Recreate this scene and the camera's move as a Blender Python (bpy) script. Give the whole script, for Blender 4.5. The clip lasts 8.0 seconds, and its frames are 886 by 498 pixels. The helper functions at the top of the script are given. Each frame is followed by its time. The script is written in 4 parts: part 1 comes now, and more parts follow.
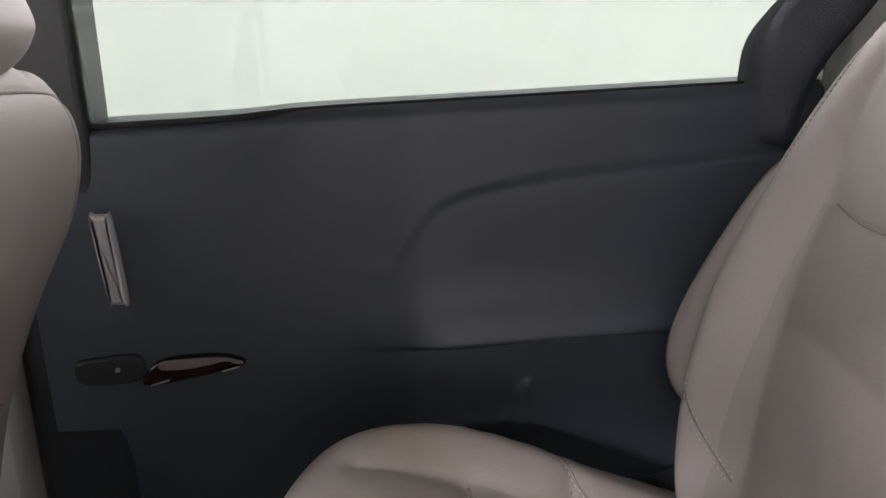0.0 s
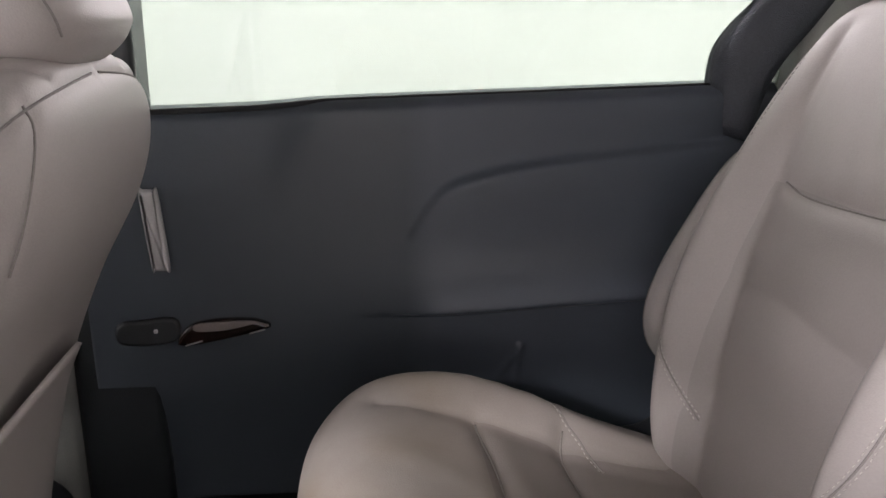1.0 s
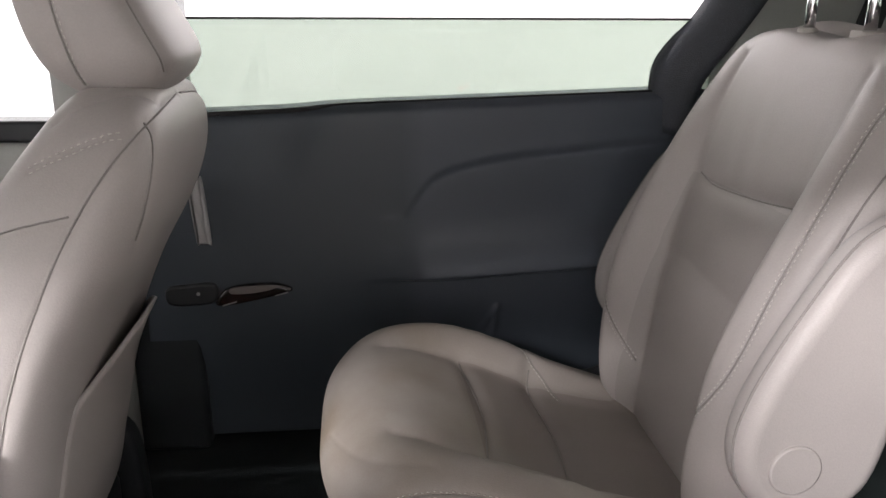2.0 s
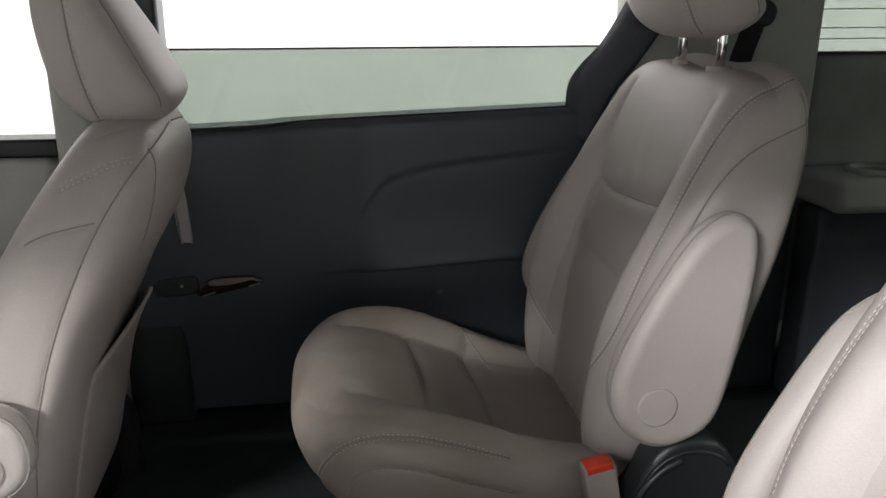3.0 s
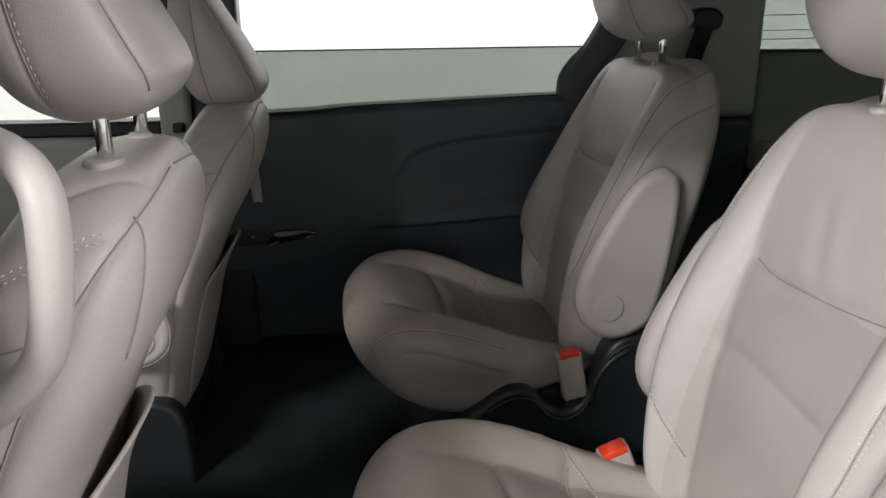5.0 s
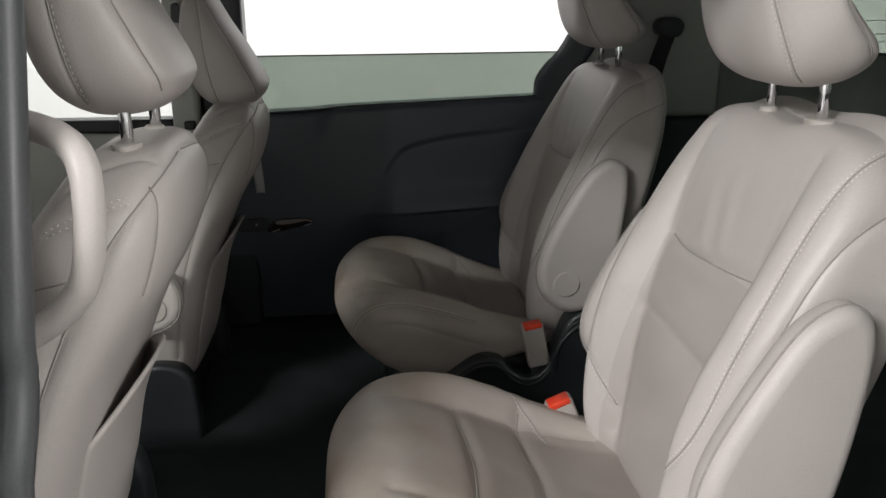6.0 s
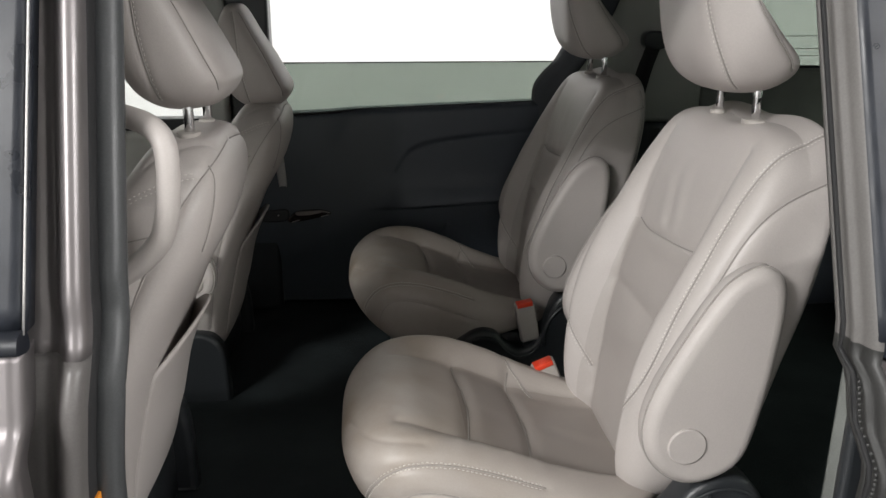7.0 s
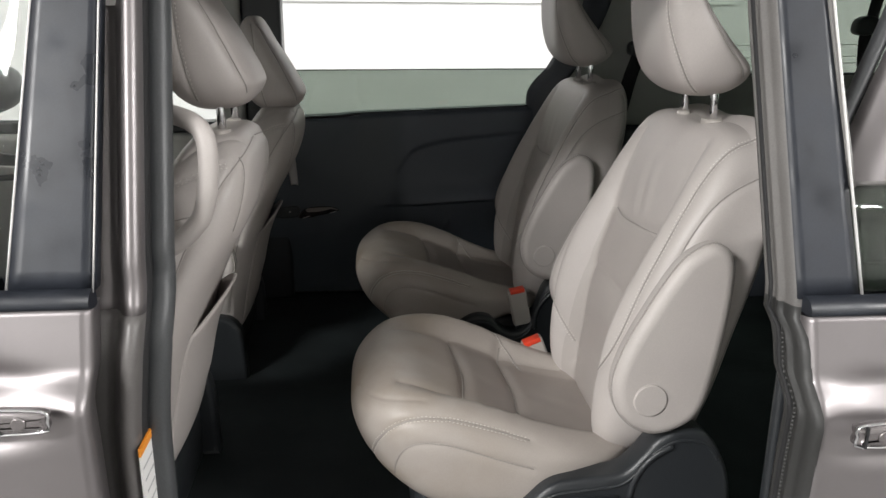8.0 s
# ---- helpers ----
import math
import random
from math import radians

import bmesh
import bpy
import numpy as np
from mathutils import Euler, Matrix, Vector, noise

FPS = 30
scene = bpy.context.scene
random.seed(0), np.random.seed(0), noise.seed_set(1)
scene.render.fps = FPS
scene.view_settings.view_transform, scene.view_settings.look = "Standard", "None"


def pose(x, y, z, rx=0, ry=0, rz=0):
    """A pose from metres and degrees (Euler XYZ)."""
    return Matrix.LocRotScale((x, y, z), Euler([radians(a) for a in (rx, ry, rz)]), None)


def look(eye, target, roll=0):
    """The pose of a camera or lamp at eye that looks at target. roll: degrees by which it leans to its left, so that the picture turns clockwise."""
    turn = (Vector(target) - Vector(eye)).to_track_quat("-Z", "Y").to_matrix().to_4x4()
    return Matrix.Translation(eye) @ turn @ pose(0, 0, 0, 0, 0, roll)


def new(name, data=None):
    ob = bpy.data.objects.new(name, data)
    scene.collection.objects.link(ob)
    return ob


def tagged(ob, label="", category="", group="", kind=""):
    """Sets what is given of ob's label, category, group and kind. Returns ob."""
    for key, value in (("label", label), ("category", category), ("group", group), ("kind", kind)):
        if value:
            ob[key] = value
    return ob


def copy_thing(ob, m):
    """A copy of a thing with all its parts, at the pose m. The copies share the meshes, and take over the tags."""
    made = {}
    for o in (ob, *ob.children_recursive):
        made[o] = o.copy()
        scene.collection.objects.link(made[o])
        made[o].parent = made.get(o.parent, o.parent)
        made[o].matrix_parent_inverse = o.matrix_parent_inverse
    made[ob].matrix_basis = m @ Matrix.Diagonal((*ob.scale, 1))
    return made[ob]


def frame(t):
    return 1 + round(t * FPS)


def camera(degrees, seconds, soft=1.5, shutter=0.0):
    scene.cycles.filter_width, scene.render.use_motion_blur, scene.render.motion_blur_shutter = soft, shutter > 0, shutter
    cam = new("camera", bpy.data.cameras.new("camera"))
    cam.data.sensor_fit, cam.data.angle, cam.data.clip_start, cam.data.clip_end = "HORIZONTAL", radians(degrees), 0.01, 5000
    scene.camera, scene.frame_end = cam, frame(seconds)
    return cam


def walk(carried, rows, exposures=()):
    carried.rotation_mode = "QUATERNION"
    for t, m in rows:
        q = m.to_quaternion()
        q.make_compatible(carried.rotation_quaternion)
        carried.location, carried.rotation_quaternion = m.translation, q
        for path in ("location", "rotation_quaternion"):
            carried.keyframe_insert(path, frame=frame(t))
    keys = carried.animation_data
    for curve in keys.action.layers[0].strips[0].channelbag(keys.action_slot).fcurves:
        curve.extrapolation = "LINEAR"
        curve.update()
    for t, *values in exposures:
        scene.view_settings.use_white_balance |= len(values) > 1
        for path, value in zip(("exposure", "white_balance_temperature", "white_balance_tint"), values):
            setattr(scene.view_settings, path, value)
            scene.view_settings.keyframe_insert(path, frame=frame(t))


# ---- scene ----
# x runs to the rear of the van, y to its right side, z up; the van's middle is y = 0.
cam = camera(58.1, 8.0)
PATH = [
    (0, (-0.134, -0.173, 1.182), (-0.013, 1.736, 0.598), -0.7),
    (0.5, (-0.161, -0.241, 1.178), (-0.006, 1.666, 0.598), 0.2),
    (1, (-0.198, -0.319, 1.17), (0.002, 1.594, 0.62), 0.5),
    (2.5, (-0.225, -0.705, 1.272), (0.022, 1.186, 0.672), 0.7),
    (3, (-0.22, -0.812, 1.3), (0.088, 1.072, 0.702), 0.4),
    (3.5, (-0.22, -0.923, 1.319), (0.056, 0.962, 0.712), 0.5),
    (4, (-0.244, -1.023, 1.327), (0.06, 0.859, 0.721), 0.7),
    (4.5, (-0.284, -1.144, 1.33), (-0.006, 0.741, 0.723), 0.3),
    (6, (-0.22, -1.477, 1.359), (-0.002, 0.418, 0.757), -0.1),
    (6.5, (-0.212, -1.591, 1.367), (-0.009, 0.308, 0.773), 0.1),
    (7, (-0.229, -1.713, 1.376), (-0.035, 0.19, 0.792), 0.4),
    (7.5, (-0.242, -1.825, 1.381), (-0.054, 0.08, 0.803), 0.3),
    (8, (-0.237, -1.905, 1.387), (-0.051, 0.004, 0.821), 0.4),
]
EXPOSURES = [(0, 1.52, 6500, 21), (1.0, 1.68, 6500, 21), (2.5, 1.08, 6500, 15), (3.0, 0.65, 6500, 13), (3.5, 0.42, 6500, 12), (4.5, 0.25, 6500, 11), (6, 0.0, 6500, 10), (8, 0.0, 6500, 10)]
walk(cam, [(t, look(eye, target, roll)) for t, eye, target, roll in PATH], EXPOSURES)

# ---- light: a closed hall with added, unseen ceiling panels ----
world = bpy.data.worlds.new("world")
scene.world = world
world.use_nodes = True
world.node_tree.nodes["Background"].inputs[0].default_value = (0.9, 0.95, 1.0, 1)
world.node_tree.nodes["Background"].inputs[1].default_value = 0.02
# height chosen so that the van roof shades the far seats
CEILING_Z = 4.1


def added_lamp(x, y, sx, sy, watts):
    data = bpy.data.lights.new("unseen_light", "AREA")
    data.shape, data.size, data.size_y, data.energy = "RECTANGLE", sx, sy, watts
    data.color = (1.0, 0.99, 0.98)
    ob = new("unseen_light", data)
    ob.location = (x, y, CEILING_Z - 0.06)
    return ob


# no lamp is in view; places and watts are tuned to the shading
added_lamp(-4.3, -4.75, 1.8, 1.2, 810)
added_lamp(0.3, -2.5, 3.0, 0.6, 14)
added_lamp(5.3, -4.2, 1.4, 1.4, 560)
added_lamp(-0.3, 1.0, 6.0, 0.28, 195)
added_lamp(7.6, -0.8, 1.4, 4.5, 800)


# ---- materials ----
def material(name, base, rough=0.5, metal=0.0, coat=0.0, grain=0.0, grain_size=400.0, bump=0.0, bump_size=600.0,
             stain=0.0, stain_size=6.0, sheen=0.0, spec=0.5, smudge=0.07):
    m = bpy.data.materials.new(name)
    m.use_nodes = True
    nt = m.node_tree
    b = nt.nodes["Principled BSDF"]
    b.inputs["Roughness"].default_value = rough
    b.inputs["Metallic"].default_value = metal
    b.inputs["Coat Weight"].default_value = coat
    b.inputs["Coat Roughness"].default_value = 0.08
    b.inputs["Sheen Weight"].default_value = sheen
    b.inputs["Specular IOR Level"].default_value = spec
    b.inputs["Base Color"].default_value = (*base, 1)
    tc = nt.nodes.new("ShaderNodeTexCoord")
    last = None
    for amount, size, detail in ((grain, grain_size, 3), (stain, stain_size, 5)):
        if not amount:
            continue
        n = nt.nodes.new("ShaderNodeTexNoise")
        n.inputs["Scale"].default_value = size
        n.inputs["Detail"].default_value = detail
        nt.links.new(tc.outputs["Object"], n.inputs["Vector"])
        r = nt.nodes.new("ShaderNodeMapRange")
        r.inputs[1].default_value, r.inputs[2].default_value = 0.3, 0.7
        r.inputs[3].default_value, r.inputs[4].default_value = 1 - amount, 1 + amount
        nt.links.new(n.outputs[0], r.inputs[0])
        mix = nt.nodes.new("ShaderNodeVectorMath")
        mix.operation = "SCALE"
        if last is None:
            mix.inputs[0].default_value = base
        else:
            nt.links.new(last, mix.inputs[0])
        nt.links.new(r.outputs[0], mix.inputs["Scale"])
        last = mix.outputs[0]
        if amount == stain:
            rr = nt.nodes.new("ShaderNodeMapRange")
            rr.inputs[1].default_value, rr.inputs[2].default_value = 0.3, 0.7
            rr.inputs[3].default_value, rr.inputs[4].default_value = max(0.03, rough - smudge), min(1, rough + smudge)
            nt.links.new(n.outputs[0], rr.inputs[0])
            nt.links.new(rr.outputs[0], b.inputs["Roughness"])
    if last is not None:
        nt.links.new(last, b.inputs["Base Color"])
    if bump:
        v = nt.nodes.new("ShaderNodeTexVoronoi")
        v.inputs["Scale"].default_value = bump_size
        nt.links.new(tc.outputs["Object"], v.inputs["Vector"])
        n2 = nt.nodes.new("ShaderNodeTexNoise")
        n2.inputs["Scale"].default_value = 14.0
        n2.inputs["Detail"].default_value = 4
        nt.links.new(tc.outputs["Object"], n2.inputs["Vector"])
        add = nt.nodes.new("ShaderNodeMath")
        add.operation = "MULTIPLY_ADD"
        add.inputs[1].default_value = 3.0
        nt.links.new(n2.outputs[0], add.inputs[0])
        nt.links.new(v.outputs["Distance"], add.inputs[2])
        bp = nt.nodes.new("ShaderNodeBump")
        bp.inputs["Strength"].default_value = bump
        bp.inputs["Distance"].default_value = 0.002
        nt.links.new(add.outputs[0], bp.inputs["Height"])
        nt.links.new(bp.outputs[0], b.inputs["Normal"])
    return m


def panelled(name, base, mid, rough, tests, soft=0.0):
    """Leather whose middle panels are of a darker, perforated hide; also used to tone the door card. tests: (axis,
    sign, limit) in object space, all of which hold in the middle.
    """
    m = material(name, base, rough, bump=0.09, grain=0.03, stain=0.06, stain_size=5)
    nt = m.node_tree
    b = nt.nodes["Principled BSDF"]
    src = b.inputs["Base Color"].links[0].from_socket
    tc = nt.nodes.new("ShaderNodeTexCoord")
    sep = nt.nodes.new("ShaderNodeSeparateXYZ")
    nt.links.new(tc.outputs["Object"], sep.inputs[0])
    mask = None
    for axis, sign, limit in tests:
        value = sep.outputs[axis]
        if axis == "Y":
            ab = nt.nodes.new("ShaderNodeMath")
            ab.operation = "ABSOLUTE"
            nt.links.new(value, ab.inputs[0])
            value = ab.outputs[0]
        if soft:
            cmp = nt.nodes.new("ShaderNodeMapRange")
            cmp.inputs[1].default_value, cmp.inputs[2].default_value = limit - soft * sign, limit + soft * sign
        else:
            cmp = nt.nodes.new("ShaderNodeMath")
            cmp.operation = "GREATER_THAN" if sign > 0 else "LESS_THAN"
            cmp.inputs[1].default_value = limit
        nt.links.new(value, cmp.inputs[0])
        if mask is None:
            mask = cmp.outputs[0]
        else:
            mul = nt.nodes.new("ShaderNodeMath")
            mul.operation = "MULTIPLY"
            nt.links.new(mask, mul.inputs[0])
            nt.links.new(cmp.outputs[0], mul.inputs[1])
            mask = mul.outputs[0]
    ratio = nt.nodes.new("ShaderNodeVectorMath")
    ratio.operation = "MULTIPLY"
    ratio.inputs[1].default_value = [q / p for p, q in zip(base, mid)]
    nt.links.new(src, ratio.inputs[0])
    mx = nt.nodes.new("ShaderNodeMix")
    mx.data_type = "RGBA"
    nt.links.new(mask, mx.inputs[0])
    nt.links.new(src, mx.inputs[6])
    nt.links.new(ratio.outputs[0], mx.inputs[7])
    nt.links.new(mx.outputs[2], b.inputs["Base Color"])
    return m


def glass(name, tint, gloss=0.06):
    m = bpy.data.materials.new(name)
    m.use_nodes = True
    nt = m.node_tree
    nt.nodes.remove(nt.nodes["Principled BSDF"])
    out = nt.nodes["Material Output"]
    t = nt.nodes.new("ShaderNodeBsdfTransparent")
    t.inputs[0].default_value = (*tint, 1)
    g = nt.nodes.new("ShaderNodeBsdfGlossy")
    g.inputs["Roughness"].default_value = 0.02
    f = nt.nodes.new("ShaderNodeFresnel")
    f.inputs[0].default_value = 1.45
    mx = nt.nodes.new("ShaderNodeMixShader")
    nt.links.new(f.outputs[0], mx.inputs[0])
    nt.links.new(t.outputs[0], mx.inputs[1])
    nt.links.new(g.outputs[0], mx.inputs[2])
    nt.links.new(mx.outputs[0], out.inputs[0])
    return m


LEATHER = material("leather_greige", (0.455, 0.42, 0.40), 0.45, bump=0.09, grain=0.03, stain=0.06, stain_size=5)
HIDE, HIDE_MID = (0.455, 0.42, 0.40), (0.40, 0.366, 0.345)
# cushion tones are browner, and darkened to offset the lamps overlighting them
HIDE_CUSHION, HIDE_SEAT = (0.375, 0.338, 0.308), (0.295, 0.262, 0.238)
LEATHER_BACK = panelled("leather_backrest", HIDE, HIDE_MID, 0.44, (("Y", -1, 0.146), ("Z", -1, 0.99), ("X", -1, 0.34)))
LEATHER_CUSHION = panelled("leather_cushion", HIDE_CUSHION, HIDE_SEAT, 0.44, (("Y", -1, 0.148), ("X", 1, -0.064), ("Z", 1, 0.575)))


def worn(m, tint, start, end):
    """Brownish wear that fades in over the nose of a cushion, broken up by noise."""
    nt = m.node_tree
    b = nt.nodes["Principled BSDF"]
    src = b.inputs["Base Color"].links[0].from_socket
    tc = nt.nodes.new("ShaderNodeTexCoord")
    sep = nt.nodes.new("ShaderNodeSeparateXYZ")
    nt.links.new(tc.outputs["Object"], sep.inputs[0])
    ramp = nt.nodes.new("ShaderNodeMapRange")
    ramp.inputs[1].default_value, ramp.inputs[2].default_value = start, end
    nt.links.new(sep.outputs["X"], ramp.inputs[0])
    noise = nt.nodes.new("ShaderNodeTexNoise")
    noise.inputs["Scale"].default_value = 7.0
    noise.inputs["Detail"].default_value = 5
    nt.links.new(tc.outputs["Object"], noise.inputs["Vector"])
    nr = nt.nodes.new("ShaderNodeMapRange")
    nr.inputs[1].default_value, nr.inputs[2].default_value = 0.35, 0.65
    nt.links.new(noise.outputs[0], nr.inputs[0])
    amount = nt.nodes.new("ShaderNodeMath")
    amount.operation = "MULTIPLY"
    nt.links.new(ramp.outputs[0], amount.inputs[0])
    nt.links.new(nr.outputs[0], amount.inputs[1])
    dirty = nt.nodes.new("ShaderNodeVectorMath")
    dirty.operation = "MULTIPLY"
    dirty.inputs[1].default_value = tint
    nt.links.new(src, dirty.inputs[0])
    mx = nt.nodes.new("ShaderNodeMix")
    mx.data_type = "RGBA"
    nt.links.new(amount.outputs[0], mx.inputs[0])
    nt.links.new(src, mx.inputs[6])
    nt.links.new(dirty.outputs[0], mx.inputs[7])
    nt.links.new(mx.outputs[2], b.inputs["Base Color"])


worn(LEATHER_CUSHION, (0.74, 0.68, 0.58), 0.04, -0.20)
# one dark tone for the thread and the shadow in its groove
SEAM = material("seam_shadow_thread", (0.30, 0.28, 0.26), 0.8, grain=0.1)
STITCH = material("stitch_thread", (0.66, 0.63, 0.59), 0.7, grain=0.1)
TRIM_BEIGE = material("trim_grey", (0.42, 0.425, 0.40), 0.55, bump=0.2, grain=0.04, stain=0.05)
# front part gets less light; that falloff is put into its colour
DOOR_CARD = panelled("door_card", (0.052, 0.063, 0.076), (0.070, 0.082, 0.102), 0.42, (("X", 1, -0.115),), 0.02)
# grey trim toned down: the dimness at the rear is in this colour
QUARTER_SHADED = material("quarter_trim_shaded", (0.25, 0.262, 0.245), 0.5, bump=0.3, grain=0.1, stain=0.2)
HEADLINER = material("headliner_grey_cloth", (0.26, 0.262, 0.25), 0.9, spec=0.2, bump=0.5, bump_size=900, grain=0.06, stain=0.05)
TRIM_DARK = material("trim_charcoal", (0.046, 0.052, 0.064), 0.48, bump=0.35, grain=0.15, stain=0.2)
PLASTIC_BLACK = material("plastic_black", (0.024, 0.027, 0.030), 0.33, bump=0.15, grain=0.1)
SWITCH_BLACK = material("switch_plate_black", (0.022, 0.024, 0.026), 0.4, grain=0.1)
SEAL_GREY = material("seal_rubber_grey", (0.062, 0.065, 0.068), 0.42, grain=0.1, stain=0.12)
CARPET = material("carpet_black", (0.027, 0.033, 0.035), 0.95, spec=0.15, bump=0.8, bump_size=900, grain=0.3, stain=0.3)
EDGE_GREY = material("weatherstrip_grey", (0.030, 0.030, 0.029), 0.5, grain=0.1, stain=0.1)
BEAD_GREY = material("bead_grey", (0.07, 0.07, 0.068), 0.5, grain=0.05)
FLANGE_GREY = material("flange_warm_grey", (0.15, 0.143, 0.137), 0.5, grain=0.08, stain=0.1)
RUBBER = material("rubber_seal", (0.016, 0.016, 0.017), 0.75, grain=0.1, stain=0.1)
HANDLE_PAINT = material("handle_paint_grey", (0.26, 0.24, 0.24), 0.24, metal=0.75, coat=0.3, grain=0.05, grain_size=2500)
JAMB_LOW = material("jamb_shade_grey", (0.115, 0.108, 0.105), 0.38, grain=0.08, stain=0.12)
PAINT = material("paint_warm_grey", (0.24, 0.222, 0.224), 0.42, metal=0.7, coat=0.12, grain=0.08, grain_size=2500, stain=0.03)
SASH_BLACK = material("sash_gloss_black", (0.017, 0.020, 0.027), 0.40, grain=0.1, stain=0.3, stain_size=14, smudge=0.16)
CHROME = material("chrome", (0.75, 0.75, 0.76), 0.12, metal=1.0, grain=0.02)
SATIN = material("satin_silver", (0.50, 0.49, 0.48), 0.5, metal=0.6, grain=0.05)
RED = material("red_plastic", (0.75, 0.055, 0.02), 0.4, grain=0.04)
BUCKLE_GREY = material("buckle_greige", (0.42, 0.39, 0.36), 0.5, grain=0.04)
INLAY_SHEEN = material("inlay_sheen_grey", (0.22, 0.19, 0.18), 0.4, metal=0.3, grain=0.06)
WOOD = material("gloss_wood_brown", (0.026, 0.012, 0.009), 0.12, coat=1.0, grain=0.3, grain_size=60)
WEBBING = material("webbing_black", (0.015, 0.015, 0.017), 0.8, bump=0.4, grain=0.2)
WALL = material("white_wall_paint", (0.80, 0.80, 0.79), 0.7, grain=0.01, stain=0.02, stain_size=1.2)
# unseen surfaces: these greys are set by how much light they bounce
WALL_GREY = material("unseen_wall_grey", (0.38, 0.38, 0.37), 0.7, grain=0.02, stain=0.04, stain_size=1.2)
CONCRETE = material("grey_sealed_concrete", (0.13, 0.127, 0.124), 0.4, grain=0.1, grain_size=90, stain=0.15, stain_size=1.5)
STICKER = material("sticker_white", (0.78, 0.77, 0.76), 0.5, grain=0.02)
ORANGE = material("sticker_orange", (0.85, 0.30, 0.03), 0.5, grain=0.03)
INK = material("ink_grey", (0.45, 0.45, 0.45), 0.6, grain=0.05)
GLASS_TINT = glass("privacy_glass", (0.488, 0.527, 0.492))
GLASS_CLEAR = glass("window_glass", (0.955, 0.965, 0.955))


# ---- mesh helpers ----
def part(name, bm, mat, parent=None, label=""):
    if isinstance(bm, tuple):
        me = bpy.data.meshes.new(name)
        me.from_pydata(*bm)
        me.polygons.foreach_set("use_smooth", [len(f) < 5 for f in bm[2]])
    else:
        bmesh.ops.recalc_face_normals(bm, faces=bm.faces)
        me = bpy.data.meshes.new(name)
        bm.to_mesh(me)
        bm.free()
    me.materials.append(mat)
    ob = new(name, me)
    if parent:
        ob.parent = parent
    if label:
        ob["label"] = label
    return ob


def box(x0, x1, y0, y1, z0, z1, bevel=0.004, seg=2, smooth=True):
    bm = bmesh.new()
    bmesh.ops.create_cube(bm, size=1)
    for v in bm.verts:
        v.co = Vector(((x0 + x1) / 2 + v.co.x * (x1 - x0), (y0 + y1) / 2 + v.co.y * (y1 - y0), (z0 + z1) / 2 + v.co.z * (z1 - z0)))
    if bevel:
        bmesh.ops.bevel(bm, geom=bm.edges[:], offset=bevel, segments=seg, profile=0.5, affect="EDGES")
        for f in bm.faces:
            f.smooth = smooth and len(f.verts) == 4 and f.calc_area() < bevel * 2
    return bm


def spline(points, n):
    """Catmull-Rom through points, n samples, even in length."""
    p = np.array(points, float)
    q = np.vstack([2 * p[0] - p[1], p, 2 * p[-1] - p[-2]])
    out = []
    for i in range(len(p) - 1):
        a, b, c, d = q[i:i + 4]
        for t in np.linspace(0, 1, 24, endpoint=False):
            out.append(0.5 * (2 * b + (c - a) * t + (2 * a - 5 * b + 4 * c - d) * t * t + (3 * b - a - 3 * c + d) * t ** 3))
    out.append(p[-1])
    return resample(np.array(out), n)


def resample(p, n):
    s = np.r_[0, np.cumsum(np.linalg.norm(np.diff(p, axis=0), axis=1))]
    t = np.linspace(0, s[-1], n)
    return np.stack([np.interp(t, s, p[:, k]) for k in range(p.shape[1])], 1)


def closed_spline(points, n):
    p = np.array(points, float)
    out = []
    for i in range(len(p)):
        a, b, c, d = p[i - 1], p[i], p[(i + 1) % len(p)], p[(i + 2) % len(p)]
        for t in np.linspace(0, 1, 24, endpoint=False):
            out.append(0.5 * (2 * b + (c - a) * t + (2 * a - 5 * b + 4 * c - d) * t * t + (3 * b - a - 3 * c + d) * t ** 3))
    out.append(p[0])
    return resample(np.array(out), n + 1)[:-1]


def tube(points, radius, sides=8, closed=False, squash=None):
    """A round bar along points, as data for part()."""
    p = np.array(points, float)
    n = len(p)
    tan = np.gradient(p, axis=0) if not closed else np.roll(p, -1, 0) - np.roll(p, 1, 0)
    tan /= np.linalg.norm(tan, axis=1)[:, None] + 1e-12
    up = np.array([0.31, 0.17, 0.93])
    r = np.full(n, radius) if np.isscalar(radius) else np.array(radius)
    verts, faces = [], []
    for i in range(n):
        a = np.cross(tan[i], up)
        a /= np.linalg.norm(a)
        b = np.cross(tan[i], a)
        for k in range(sides):
            w = 2 * math.pi * k / sides
            verts.append(tuple(p[i] + r[i] * (a * math.cos(w) + b * math.sin(w))))
    for i in range(n if closed else n - 1):
        j = (i + 1) % n
        for k in range(sides):
            l = (k + 1) % sides
            faces.append((i * sides + k, i * sides + l, j * sides + l, j * sides + k))
    if not closed:
        faces.append(tuple(range(sides))[::-1])
        faces.append(tuple((n - 1) * sides + k for k in range(sides)))
    return verts, [], faces


def join(datas):
    verts, faces = [], []
    for v, _, f in datas:
        o = len(verts)
        verts += list(v)
        faces += [tuple(i + o for i in q) for q in f]
    return verts, [], faces


